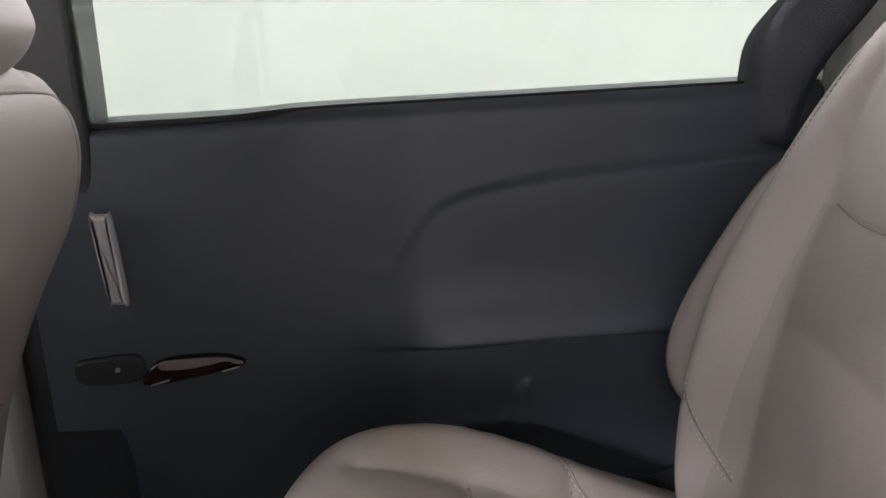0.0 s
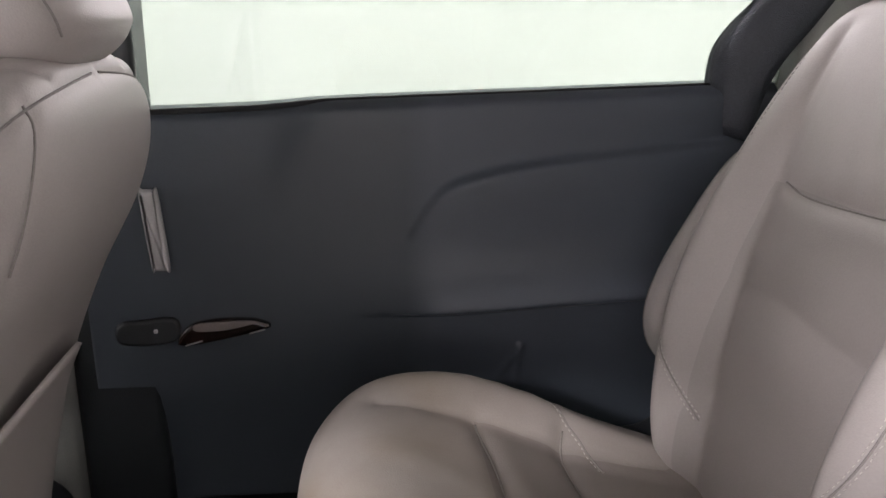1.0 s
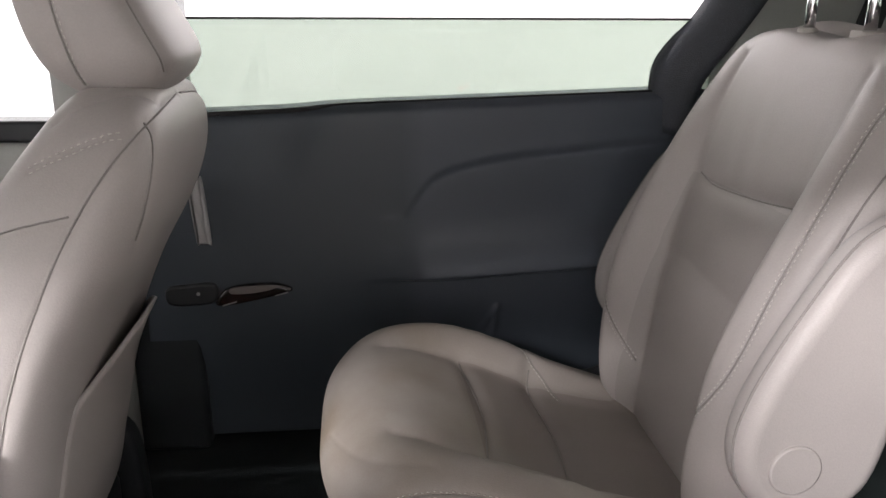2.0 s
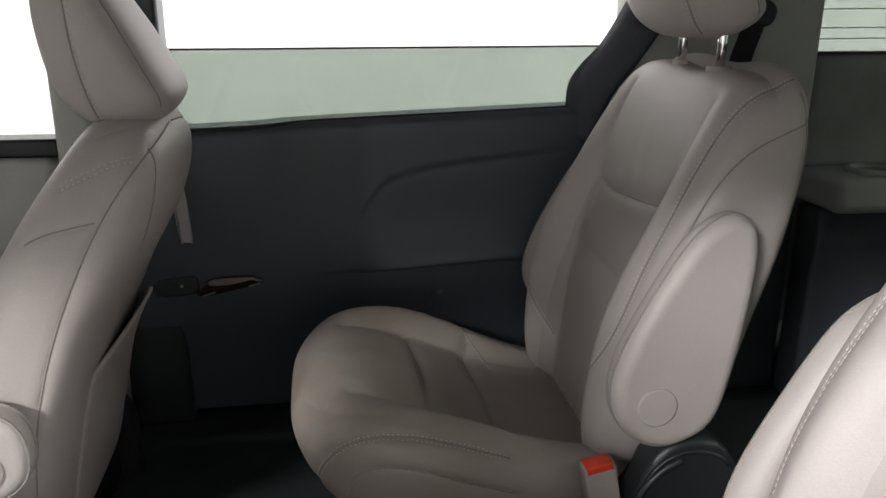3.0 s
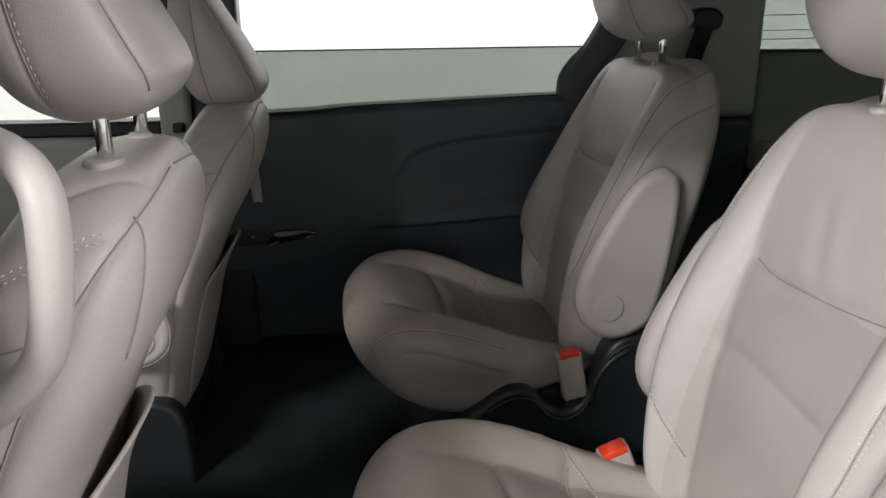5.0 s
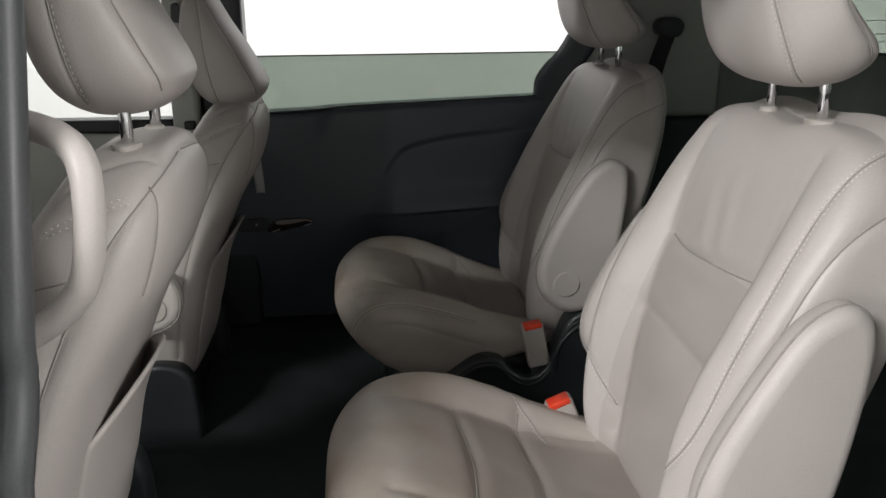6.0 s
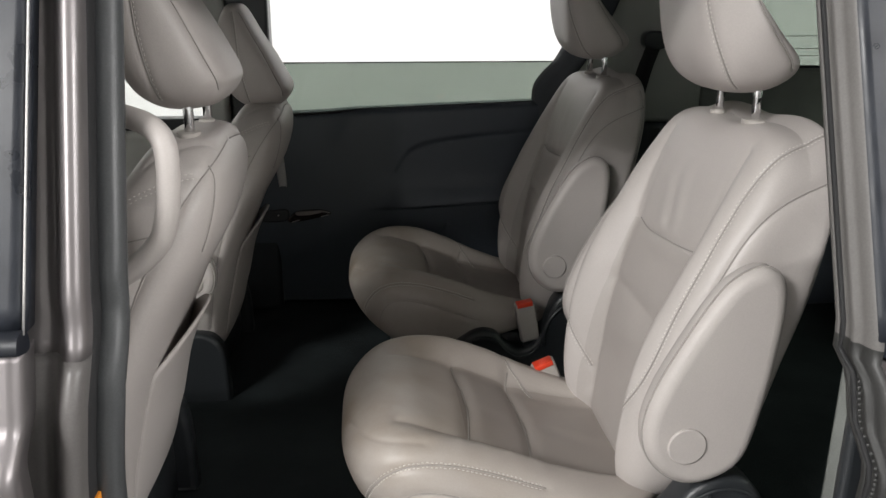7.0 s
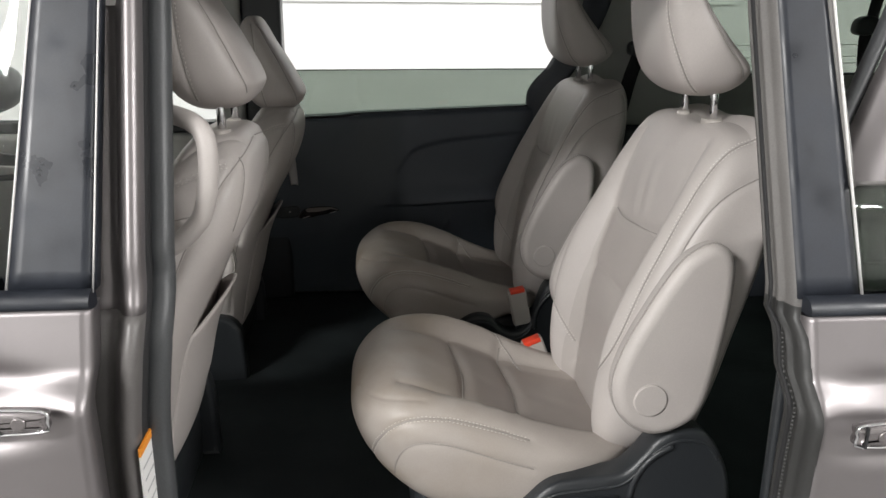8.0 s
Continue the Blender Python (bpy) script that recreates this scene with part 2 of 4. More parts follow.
def slab(outline, y0, y1, bevel=0.01, seg=3):
    """An outline in (x, z) given thickness along y, with rounded rims."""
    p = np.array(outline, float)
    n = len(p)
    tan = np.roll(p, -1, 0) - np.roll(p, 1, 0)
    tan /= np.linalg.norm(tan, axis=1)[:, None] + 1e-12
    nrm = np.stack([tan[:, 1], -tan[:, 0]], 1)
    area = np.sum(p[:, 0] * np.roll(p[:, 1], -1) - np.roll(p[:, 0], -1) * p[:, 1])
    if area < 0:
        nrm = -nrm
    r = min(bevel, (y1 - y0) / 2 - 1e-5)
    loops = []
    for k in range(seg + 1):
        w = k / seg * math.pi / 2
        loops.append((r * (1 - math.sin(w)), y0 + r * (1 - math.cos(w))))
    for k in range(seg + 1):
        w = (1 - k / seg) * math.pi / 2
        loops.append((r * (1 - math.sin(w)), y1 - r * (1 - math.cos(w))))
    verts = []
    for inset, y in loops:
        q = p - nrm * inset
        verts += [(a, y, b) for a, b in q]
    faces = []
    for i in range(len(loops) - 1):
        for k in range(n):
            l = (k + 1) % n
            faces.append((i * n + k, i * n + l, (i + 1) * n + l, (i + 1) * n + k))
    faces.append(tuple(range(n))[::-1])
    faces.append(tuple((len(loops) - 1) * n + k for k in range(n)))
    if area > 0:
        faces = [f[::-1] for f in faces]
    return verts, [], faces


def superellipse(n, p, half=False):
    t = np.linspace(-math.pi / 2, math.pi / 2 if half else 1.5 * math.pi, 6000)
    c, s = np.cos(t), np.sin(t)
    pts = np.stack([np.sign(c) * np.abs(c) ** (2 / p), np.sign(s) * np.abs(s) ** (2 / p)], 1)
    return resample(pts, n) if half else resample(pts, n + 1)[:-1]


def blob(nu, nv, p_along, p_ring, shape):
    """A rounded cushion body: shape(s, a, b) takes unit coordinates along, across and through, and gives x, y, z arrays."""
    along = superellipse(nv + 2, p_along, half=True)
    ring = superellipse(nu, p_ring)
    s = np.repeat(along[1:-1, 1], nu)
    r = np.repeat(along[1:-1, 0], nu)
    a = r * np.tile(ring[:, 0], nv)
    b = r * np.tile(ring[:, 1], nv)
    s = np.r_[s, -1, 1]
    a = np.r_[a, 0, 0]
    b = np.r_[b, 0, 0]
    verts = np.stack(shape(s, a, b), 1)
    i = np.arange(nv - 1)[:, None] * nu
    k = np.arange(nu)[None, :]
    l = (k + 1) % nu
    quads = np.stack([i + k, i + l, i + nu + l, i + nu + k], -1).reshape(-1, 4).tolist()
    first, last = nv * nu, nv * nu + 1
    tris = [(first, (j + 1) % nu, j) for j in range(nu)]
    e = (nv - 1) * nu
    tris += [(last, e + j, e + (j + 1) % nu) for j in range(nu)]
    faces = quads + tris
    q = np.array(quads)
    c = verts.mean(0)
    face_n = np.cross(verts[q[:, 2]] - verts[q[:, 0]], verts[q[:, 3]] - verts[q[:, 1]])
    if np.sum(face_n * (verts[q].mean(1) - c)) < 0:
        faces = [tuple(f[::-1]) for f in faces]
    return verts, faces


from mathutils.bvhtree import BVHTree


def tree_of(verts, faces):
    return BVHTree.FromPolygons([tuple(v) for v in verts], faces)


def snap(tree, points, lift=0.0):
    out = []
    for p in points:
        q, nrm, _, _ = tree.find_nearest(Vector(p))
        out.append(tuple(q + nrm * lift))
    return np.array(out)


def groove(verts, normals, line, depth, width):
    """Presses a soft groove along a line into a body."""
    pts = resample(line, max(12, int(len(line) * 2)))
    lo, hi = pts.min(0) - 4 * width, pts.max(0) + 4 * width
    near = np.where(np.all((verts > lo) & (verts < hi), axis=1))[0]
    if not len(near):
        return
    d = np.min(np.linalg.norm(verts[near][:, None, :] - pts[None], axis=2), axis=1)
    verts[near] -= normals[near] * (depth * np.exp(-(d / width) ** 2))[:, None]


def normals_of(verts, faces):
    n = np.zeros_like(verts)
    q = np.array([f if len(f) == 4 else (*f, f[2]) for f in faces])
    c = np.cross(verts[q[:, 2]] - verts[q[:, 0]], verts[q[:, 3]] - verts[q[:, 1]])
    tri = q[:, 2] == q[:, 3]
    c[tri] = np.cross(verts[q[tri, 1]] - verts[q[tri, 0]], verts[q[tri, 2]] - verts[q[tri, 0]])
    for k in range(4):
        np.add.at(n, q[:, k], c)
    n /= np.linalg.norm(n, axis=1)[:, None] + 1e-12
    centre = verts.mean(0)
    if np.sum(n * (verts - centre)) < 0:
        n = -n
    return n


TREES = {}


def upholstered(name, body, seams, parent, mat=LEATHER, label=""):
    """A padded part with grooves, seam lines and stitches. seams: (points, depth, width, thread, stitches)."""
    verts, faces = body
    lines = []
    tree = tree_of(verts, faces) if seams else None
    for points, depth, width, thread, stitch in seams:
        guess = spline(points, 60)
        line = snap(tree, guess)
        for _ in range(16):
            line[1:-1] = (line[:-2] + 2 * line[1:-1] + line[2:]) / 4
            line[1:-1] = (line[:-2] + 2 * line[1:-1] + line[2:]) / 4
            line = snap(tree, line)
        line = resample(line, 60)
        out = snap(tree, line, 1.0) - line
        for _ in range(8):
            out[1:-1] = (out[:-2] + 2 * out[1:-1] + out[2:]) / 4
        out /= np.linalg.norm(out, axis=1)[:, None] + 1e-12
        lines.append((line, out, depth, width, thread, stitch))
    nrm = normals_of(verts, faces)
    for line, out, depth, width, thread, stitch in lines:
        groove(verts, nrm, line, depth * 0.55, width * 3.2)
        groove(verts, nrm, line, depth * 0.6, width)
    tree = tree_of(verts, faces)
    ob = part(name, ([tuple(v) for v in verts], [], faces), mat, parent, label)
    TREES[ob.name] = tree
    for line, out, depth, width, thread, stitch in lines:
        if thread:
            sunk = []
            for p, q in zip(line, out):
                hit = tree.ray_cast(Vector(p + 0.012 * q), Vector(-q))[0]
                sunk.append((Vector(p) - hit).dot(Vector(q)) if hit else depth)
            sunk = np.array(sunk)
            for _ in range(4):
                sunk[1:-1] = (sunk[:-2] + 2 * sunk[1:-1] + sunk[2:]) / 4
            run = line + out * (0.0005 - sunk)[:, None]
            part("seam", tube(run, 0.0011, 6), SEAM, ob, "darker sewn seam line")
        if stitch:
            off = snap(tree, line, 0.0006)
            pts = resample(off, int(np.sum(np.linalg.norm(np.diff(off, axis=0), axis=1)) / 0.0035))
            side = np.cross(np.gradient(pts, axis=0), snap(tree, pts, 1.0) - snap(tree, pts, 0.0))
            side /= np.linalg.norm(side, axis=1)[:, None] + 1e-12
            for sgn in ((1, -1) if stitch > 1 else (1,)):
                stitches = []
                for k in range(0, len(pts) - 2, 2):
                    stitches.append(tube(snap(tree, pts[k:k + 2] + sgn * 0.0038 * side[k:k + 2], 0.0002), 0.0007, 4))
                part("stitching", join(stitches), STITCH, ob, "pale decorative stitching")["kind"] = "stuff"
    return ob


def thing(name, label, category, x=0, y=0, z=0, group="", kind=""):
    ob = new(name)
    ob.location = (x, y, z)
    ob.empty_display_size = 0.1
    return tagged(ob, label, category, group, kind)


def both(points):
    return [points, [(x, -y, z) for x, y, z in points]]


def interp(z, table):
    t = np.array(table)
    return np.interp(z, t[:, 0], t[:, 1])


def smooth_table(z, table):
    p = spline([(a, b) for a, b in table], 200)
    return np.interp(z, p[:, 0], p[:, 1])


# ---- the hall round the van: only its far wall is in view ----
def hall():
    x0, x1, y0, y1 = -6.0, 9.0, -7.6, 3.4
    t = 0.15
    ground = part("ground", box(x0 - t, x1 + t, y0 - t, y1 + t, -0.15, 0, 0), CONCRETE)
    tagged(ground, "grey sealed concrete hall floor", "floor", kind="structure")
    for name, dims in (("wall_far", (x0 - t, x1 + t, y1, y1 + t)), ("wall_near", (x0 - t, x1 + t, y0 - t, y0)),
                       ("wall_front", (x0 - t, x0, y0, y1)), ("wall_rear", (x1, x1 + t, y0, y1))):
        far = name == "wall_far"
        w = part(name, box(*dims, 0, CEILING_Z, 0), WALL if far else WALL_GREY)
        tagged(w, "plain white painted hall wall" if far else "unseen grey wall closing the hall", "wall", kind="structure")
    c = part("ceiling", box(x0 - t, x1 + t, y0 - t, y1 + t, CEILING_Z, CEILING_Z + t, 0), WALL)
    tagged(c, "plain white hall ceiling", "ceiling", kind="structure")


hall()

FLOOR_Z = 0.40

wall_line = part("wall_trim", box(-1.5, 2.2, 3.385, 3.4, 1.455, 1.465, 0.002), WALL)
tagged(wall_line, "thin white rail along the far wall", "wall trim", kind="structure")

# ---- seats ----
ARM_OUTLINE = [(0.170, 0.78), (0.184, 0.733), (0.222, 0.698), (0.270, 0.692), (0.325, 0.725), (0.349, 0.81), (0.364, 0.93), (0.361, 1.005),
               (0.331, 1.032), (0.296, 1.022), (0.262, 0.990), (0.212, 0.905), (0.180, 0.835)]


def headrest_body(dx, dz, deep):
    """Wedge-shaped head cushion: deep at the foot, thin at the crown. dx, dz: foot of its posts."""
    def shape(s, a, b):
        u = (s + 1) / 2
        z = dz + 0.034 + 0.255 * u
        front = smooth_table(u, [(-0.1, -0.06), (0.0, -0.070), (0.12, -0.090), (0.3, -0.104), (0.55, -0.112), (0.8, -0.108), (1.0, -0.095), (1.1, -0.09)])
        if deep:
            back = smooth_table(u, [(-0.1, 0.07), (0.0, 0.066), (0.12, 0.080), (0.22, 0.074), (0.4, 0.030), (0.6, -0.014), (0.8, -0.045), (1.0, -0.062), (1.1, -0.066)])
        else:
            back = smooth_table(u, [(-0.1, 0.055), (0.0, 0.062), (0.12, 0.070), (0.22, 0.066), (0.5, 0.028), (0.75, -0.012), (1.0, -0.04), (1.1, -0.045)])
        x = dx + (front + back) / 2 + b * (back - front) / 2
        w = smooth_table(u, [(-0.1, 0.104), (0, 0.112), (0.2, 0.124), (0.6, 0.126), (1.0, 0.114), (1.1, 0.11)])
        y = a * w
        # the sill of the foot rises to the rear
        z = z + 0.008 * np.clip(b, 0, 1) * np.clip(1 - 3 * u, 0, 1)
        x = x + 0.008 * (1 - (a / 0.8) ** 2) * np.clip(-b, 0, 1)
        return x, y, z
    return blob(200, 130, 4.4, 3.1, shape)


def headrest(parent, dx, dz, post_y, back, deep=False):
    seams = []
    fore = [(-0.041, 0.079, 0.043), (-0.077, 0.105, 0.08), (-0.098, 0.107, 0.123), (-0.109, 0.10, 0.165), (-0.113, 0.095, 0.202), (-0.108, 0.09, 0.27)] if deep else \
        [(-0.033, 0.098, 0.052), (-0.037, 0.116, 0.075), (-0.044, 0.124, 0.107), (-0.050, 0.126, 0.144), (-0.052, 0.126, 0.167), (-0.056, 0.12, 0.23), (-0.062, 0.11, 0.28)]
    rear = [(0.055, 0.135, 0.05), (0.035, 0.14, 0.10), (0.0, 0.14, 0.16), (-0.035, 0.13, 0.23), (-0.06, 0.12, 0.28)] if deep else \
        [(0.049, 0.085, 0.066), (0.046, 0.102, 0.09), (0.033, 0.105, 0.118), (0.021, 0.105, 0.144), (0.010, 0.104, 0.167), (-0.018, 0.10, 0.23), (-0.04, 0.095, 0.275)]
    for sgn in (1, -1):
        seams.append(([(dx + a, sgn * b, dz + c) for a, b, c in fore], 0.003, 0.003, True, 2 if deep else 1))
        seams.append(([(dx + a, sgn * b, dz + c) for a, b, c in rear], 0.003, 0.003, True, 0))
    ob = upholstered("headrest", headrest_body(dx - (0.012 if deep else 0), dz, deep), seams, parent)
    for y in post_y:
        part("headrest_post", tube([(dx, y, dz - 0.03), (dx, y, dz + 0.03), (dx - 0.004, y, dz + 0.09)], 0.0074, 14), CHROME, parent, "polished chrome headrest post")
        hit = TREES[back.name].ray_cast(Vector((dx, y, dz + 0.2)), Vector((0, 0, -1)))[0]
        zs = hit.z if hit else dz
        rx, ry = (0.017, 0.026) if y < 0 else (0.013, 0.014)
        ring = [(dx - 0.002 + rx * math.cos(k * math.pi / 14), y + ry * math.sin(k * math.pi / 14)) for k in range(28)]
        bm = bmesh.new()
        lo = [bm.verts.new((px, py, zs - 0.02)) for px, py in ring]
        hi = [bm.verts.new((px, py, zs + 0.005)) for px, py in ring]
        bm.faces.new(lo[::-1])
        top = bm.faces.new(hi)
        for k in range(28):
            bm.faces.new((lo[k], lo[(k + 1) % 28], hi[(k + 1) % 28], hi[k])).smooth = True
        bmesh.ops.bevel(bm, geom=list(top.edges), offset=0.004, segments=3, profile=0.5, affect="EDGES")
        part("post_guide", bm, BUCKLE_GREY, parent, "greige plastic post guide")
    return ob


def armrest(parent, sgn):
    o = closed_spline(ARM_OUTLINE, 64)
    if sgn > 0:
        o = o + np.array([0.022, -0.008])
    y_out, y_in = (-0.308, -0.258) if sgn < 0 else (0.288, 0.240)
    arm = part("armrest", slab(o, min(y_out, y_in), max(y_out, y_in), 0.021, 7), LEATHER, parent)
    c = o.mean(0)
    edge = [(c[0] + (x - c[0]) * 0.995, y_out - sgn * 0.016, c[1] + (z - c[1]) * 0.998) for x, z in o]
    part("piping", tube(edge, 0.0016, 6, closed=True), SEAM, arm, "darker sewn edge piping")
    disc = [(0.234 + 0.029 * math.cos(k * math.pi / 20), 0.762 + 0.029 * math.sin(k * math.pi / 20)) for k in range(40)]
    part("pivot_cap", slab(disc, y_out - 0.004, y_out + 0.0025, 0.002, 2), LEATHER, arm, "round leather covered pivot cap")
    return arm


def captain_chair():
    seat = thing("captain_chair", "greige leather captain's chair with two raised armrests on the van floor", "car seat", group="second row seats")

    def back_shape(s, a, b):
        u = (s + 1) / 2
        z = 0.575 + 0.629 * u
        front = smooth_table(z, [(0.55, 0.195), (0.62, 0.212), (0.70, 0.228), (0.80, 0.245), (0.90, 0.266), (1.0, 0.295), (1.1, 0.325), (1.18, 0.350), (1.23, 0.364)])
        back = smooth_table(z, [(0.55, 0.35), (0.70, 0.395), (0.85, 0.428), (0.96, 0.455), (1.10, 0.482), (1.18, 0.488), (1.23, 0.478)])
        w = smooth_table(z, [(0.55, 0.222), (0.7, 0.236), (0.85, 0.249), (0.95, 0.255), (1.05, 0.252), (1.15, 0.242), (1.23, 0.232)])
        x = (front + back) / 2 + b * (back - front) / 2
        y = a * w
        fore = np.clip(-b, 0, 1)
        # side bolsters stand proud of a sunk middle
        rise = np.clip((np.abs(a) - 0.50) / 0.26, 0, 1)
        rise = rise * rise * (3 - 2 * rise)
        bol = rise * smooth_table(z, [(0.55, 0.045), (0.65, 0.060), (0.75, 0.070), (0.85, 0.070), (0.95, 0.056), (1.05, 0.032), (1.13, 0.014), (1.23, 0.002)])
        lumbar = 0.013 * np.exp(-((z - 0.83) / 0.09) ** 2) * np.exp(-(a / 0.45) ** 2)
        x = x - fore * (bol + lumbar)
        # soft pulls in the hide
        upper = np.exp(-(a / 0.38) ** 2) * np.clip((z - 0.99) / 0.03, 0, 1) * np.clip((1.13 - z) / 0.06, 0, 1)
        x = x + fore * upper * 0.0016 * np.sin(y * 95 + 2.2 * np.sin(z * 21)) * (0.6 + 0.4 * np.sin(y * 37 + 1))
        lower = np.exp(-(a / 0.5) ** 2) * np.clip((0.97 - z) / 0.03, 0, 1)
        x = x + fore * lower * 0.0012 * np.sin(z * 60 + 40 * y * y)
        # a shallow hollow between the posts on the crown, its rear rim higher
        z = z - 0.010 * np.exp(-(a / 0.30) ** 2) * np.clip((u - 0.9) * 10, 0, 1)
        z = z + 0.025 * np.clip(b, 0, 1) * np.clip((u - 0.8) * 5, 0, 1)
        return x, y, z

    seams = []
    for p in both([(0.455, -0.178, 1.192), (0.416, -0.193, 1.183), (0.381, -0.203, 1.172), (0.352, -0.204, 1.149), (0.334, -0.204, 1.123), (0.309, -0.207, 1.079), (0.284, -0.213, 1.031), (0.257, -0.216, 0.976), (0.231, -0.216, 0.92), (0.210, -0.216, 0.853), (0.190, -0.203, 0.795), (0.181, -0.182, 0.76), (0.199, -0.155, 0.723), (0.225, -0.135, 0.683)]):
        seams.append((p, 0.004, 0.0032, True, 2))
    for p in both([(0.475, -0.222, 1.142), (0.437, -0.232, 1.132), (0.397, -0.236, 1.119), (0.363, -0.239, 1.102), (0.342, -0.24, 1.082), (0.322, -0.24, 1.058), (0.30, -0.241, 1.016), (0.278, -0.242, 0.97), (0.254, -0.239, 0.916), (0.228, -0.231, 0.851), (0.213, -0.226, 0.79)]):
        seams.append((p, 0.003, 0.003, True, 0))
    for p in both([(0.465, -0.225, 1.198), (0.476, -0.242, 1.12), (0.452, -0.258, 0.97), (0.422, -0.258, 0.82), (0.392, -0.245, 0.68)]):
        seams.append((p, 0.003, 0.003, True, 0))
    for p in both([(0.355, -0.148, 1.165), (0.332, -0.152, 1.10), (0.312, -0.152, 1.03), (0.298, -0.146, 0.985), (0.268, -0.142, 0.89), (0.25, -0.138, 0.77), (0.235, -0.132, 0.64)]):
        seams.append((p, 0.006, 0.005, False, 0))
    seams.append(([(0.294, -0.142, 1.003), (0.295, -0.067, 0.993), (0.293, 0.008, 0.988), (0.294, 0.083, 0.984), (0.297, 0.132, 0.992)], 0.007, 0.005, True, 0))
    seams.append(([(0.262, -0.135, 0.862), (0.25, -0.05, 0.872), (0.25, 0.05, 0.878), (0.262, 0.135, 0.868)], 0.004, 0.006, False, 0))

    back = upholstered("backrest", blob(400, 220, 5.5, 4.4, back_shape), seams, seat, LEATHER_BACK)

    def cushion_shape(s, a, b):
        u = (s + 1) / 2
        x = -0.276 + 0.575 * u
        top = smooth_table(x, [(-0.29, 0.742), (-0.2, 0.745), (-0.1, 0.718), (0.0, 0.688), (0.1, 0.655), (0.2, 0.632), (0.31, 0.625)])
        low = smooth_table(x, [(-0.29, 0.53), (-0.2, 0.49), (-0.1, 0.485), (0.0, 0.49), (0.06, 0.50), (0.12, 0.54), (0.24, 0.56), (0.31, 0.56)])
        z = (top + low) / 2 + b * (top - low) / 2
        w = smooth_table(x, [(-0.29, 0.235), (-0.2, 0.245), (-0.05, 0.255), (0.1, 0.255), (0.22, 0.235), (0.31, 0.20)])
        y = a * w
        over = np.clip(b, 0, 1)
        z = z + np.where(a < 0, 0.45, 1.0) * over * 0.033 * np.exp(-((np.abs(a) - 0.80) / 0.17) ** 2) * smooth_table(x, [(-0.29, 0.2), (-0.2, 0.6), (-0.08, 1.15), (0.03, 0.85), (0.11, 0.32), (0.20, 0.0), (0.31, 0.0)])
        # the middle lies lower than the bolsters
        sink = np.clip((0.74 - np.abs(a)) / 0.24, 0, 1)
        z = z - over * sink * sink * (3 - 2 * sink) * smooth_table(x, [(-0.29, 0.0), (-0.18, 0.0), (-0.10, 0.010), (0.0, 0.026), (0.1, 0.036), (0.24, 0.034), (0.31, 0.03)])
        # creases over the bolsters and a little sag
        edge = np.exp(-((np.abs(a) - 0.74) / 0.14) ** 2) * over
        z = z + edge * 0.0006 * np.sin(x * 150 + 25 * y) * np.exp(-((x + 0.02) / 0.09) ** 2)
        z = z + over * 0.0005 * np.sin(x * 38 + 3 * np.sin(y * 30)) * np.exp(-(a / 0.6) ** 2)
        # nose rolls back towards its foot
        x = x + 0.09 * np.clip((0.66 - z) / 0.16, 0, 1) ** 1.5 * np.clip(1 - u * 1.84, 0, 1)
        return x, y, z

    cs = []
    for x in (-0.065, 0.066):
        cs.append(([(x, -0.146, 0.68), (x + 0.006, 0, 0.66), (x, 0.146, 0.68)], 0.011, 0.005, True, 0))
    for p in both([(-0.18, -0.13, 0.725), (-0.07, -0.146, 0.69), (0.06, -0.146, 0.65), (0.19, -0.140, 0.62)]):
        cs.append((p, 0.007, 0.005, False, 0))
    for p in both([(-0.245, -0.15, 0.585), (-0.234, -0.168, 0.608), (-0.214, -0.205, 0.665), (-0.188, -0.215, 0.689), (-0.154, -0.223, 0.70), (-0.094, -0.229, 0.699), (-0.034, -0.234, 0.685), (0.048, -0.237, 0.657)]):
        cs.append((p, 0.004, 0.003, True, 2))
    for p in both([(-0.20, -0.20, 0.57), (-0.197, -0.212, 0.60), (-0.182, -0.226, 0.641), (-0.155, -0.237, 0.659), (-0.095, -0.247, 0.655), (-0.025, -0.253, 0.631), (0.051, -0.256, 0.606)]):
        cs.append((p, 0.003, 0.003, True, 0))
    cs.append(([(0.03, 0.222, 0.675), (0.055, 0.185, 0.668), (0.083, 0.157, 0.64), (0.103, 0.13, 0.62)], 0.003, 0.003, True, 1))
    cs.append(([(-0.262, -0.08, 0.70), (-0.235, -0.15, 0.715), (-0.20, -0.185, 0.722), (-0.14, -0.20, 0.728)], 0.003, 0.004, False, 0))

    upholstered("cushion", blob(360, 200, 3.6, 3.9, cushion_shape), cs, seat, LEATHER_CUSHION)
    headrest(seat, 0.401, 1.21, (-0.067, 0.067), back, True)
    armrest(seat, -1)
    armrest(seat, 1)
    part("pedestal", box(-0.16, 0.40, -0.215, 0.215, FLOOR_Z, 0.56, 0.03, 3), PLASTIC_BLACK, seat, "black seat pedestal")
    return seat


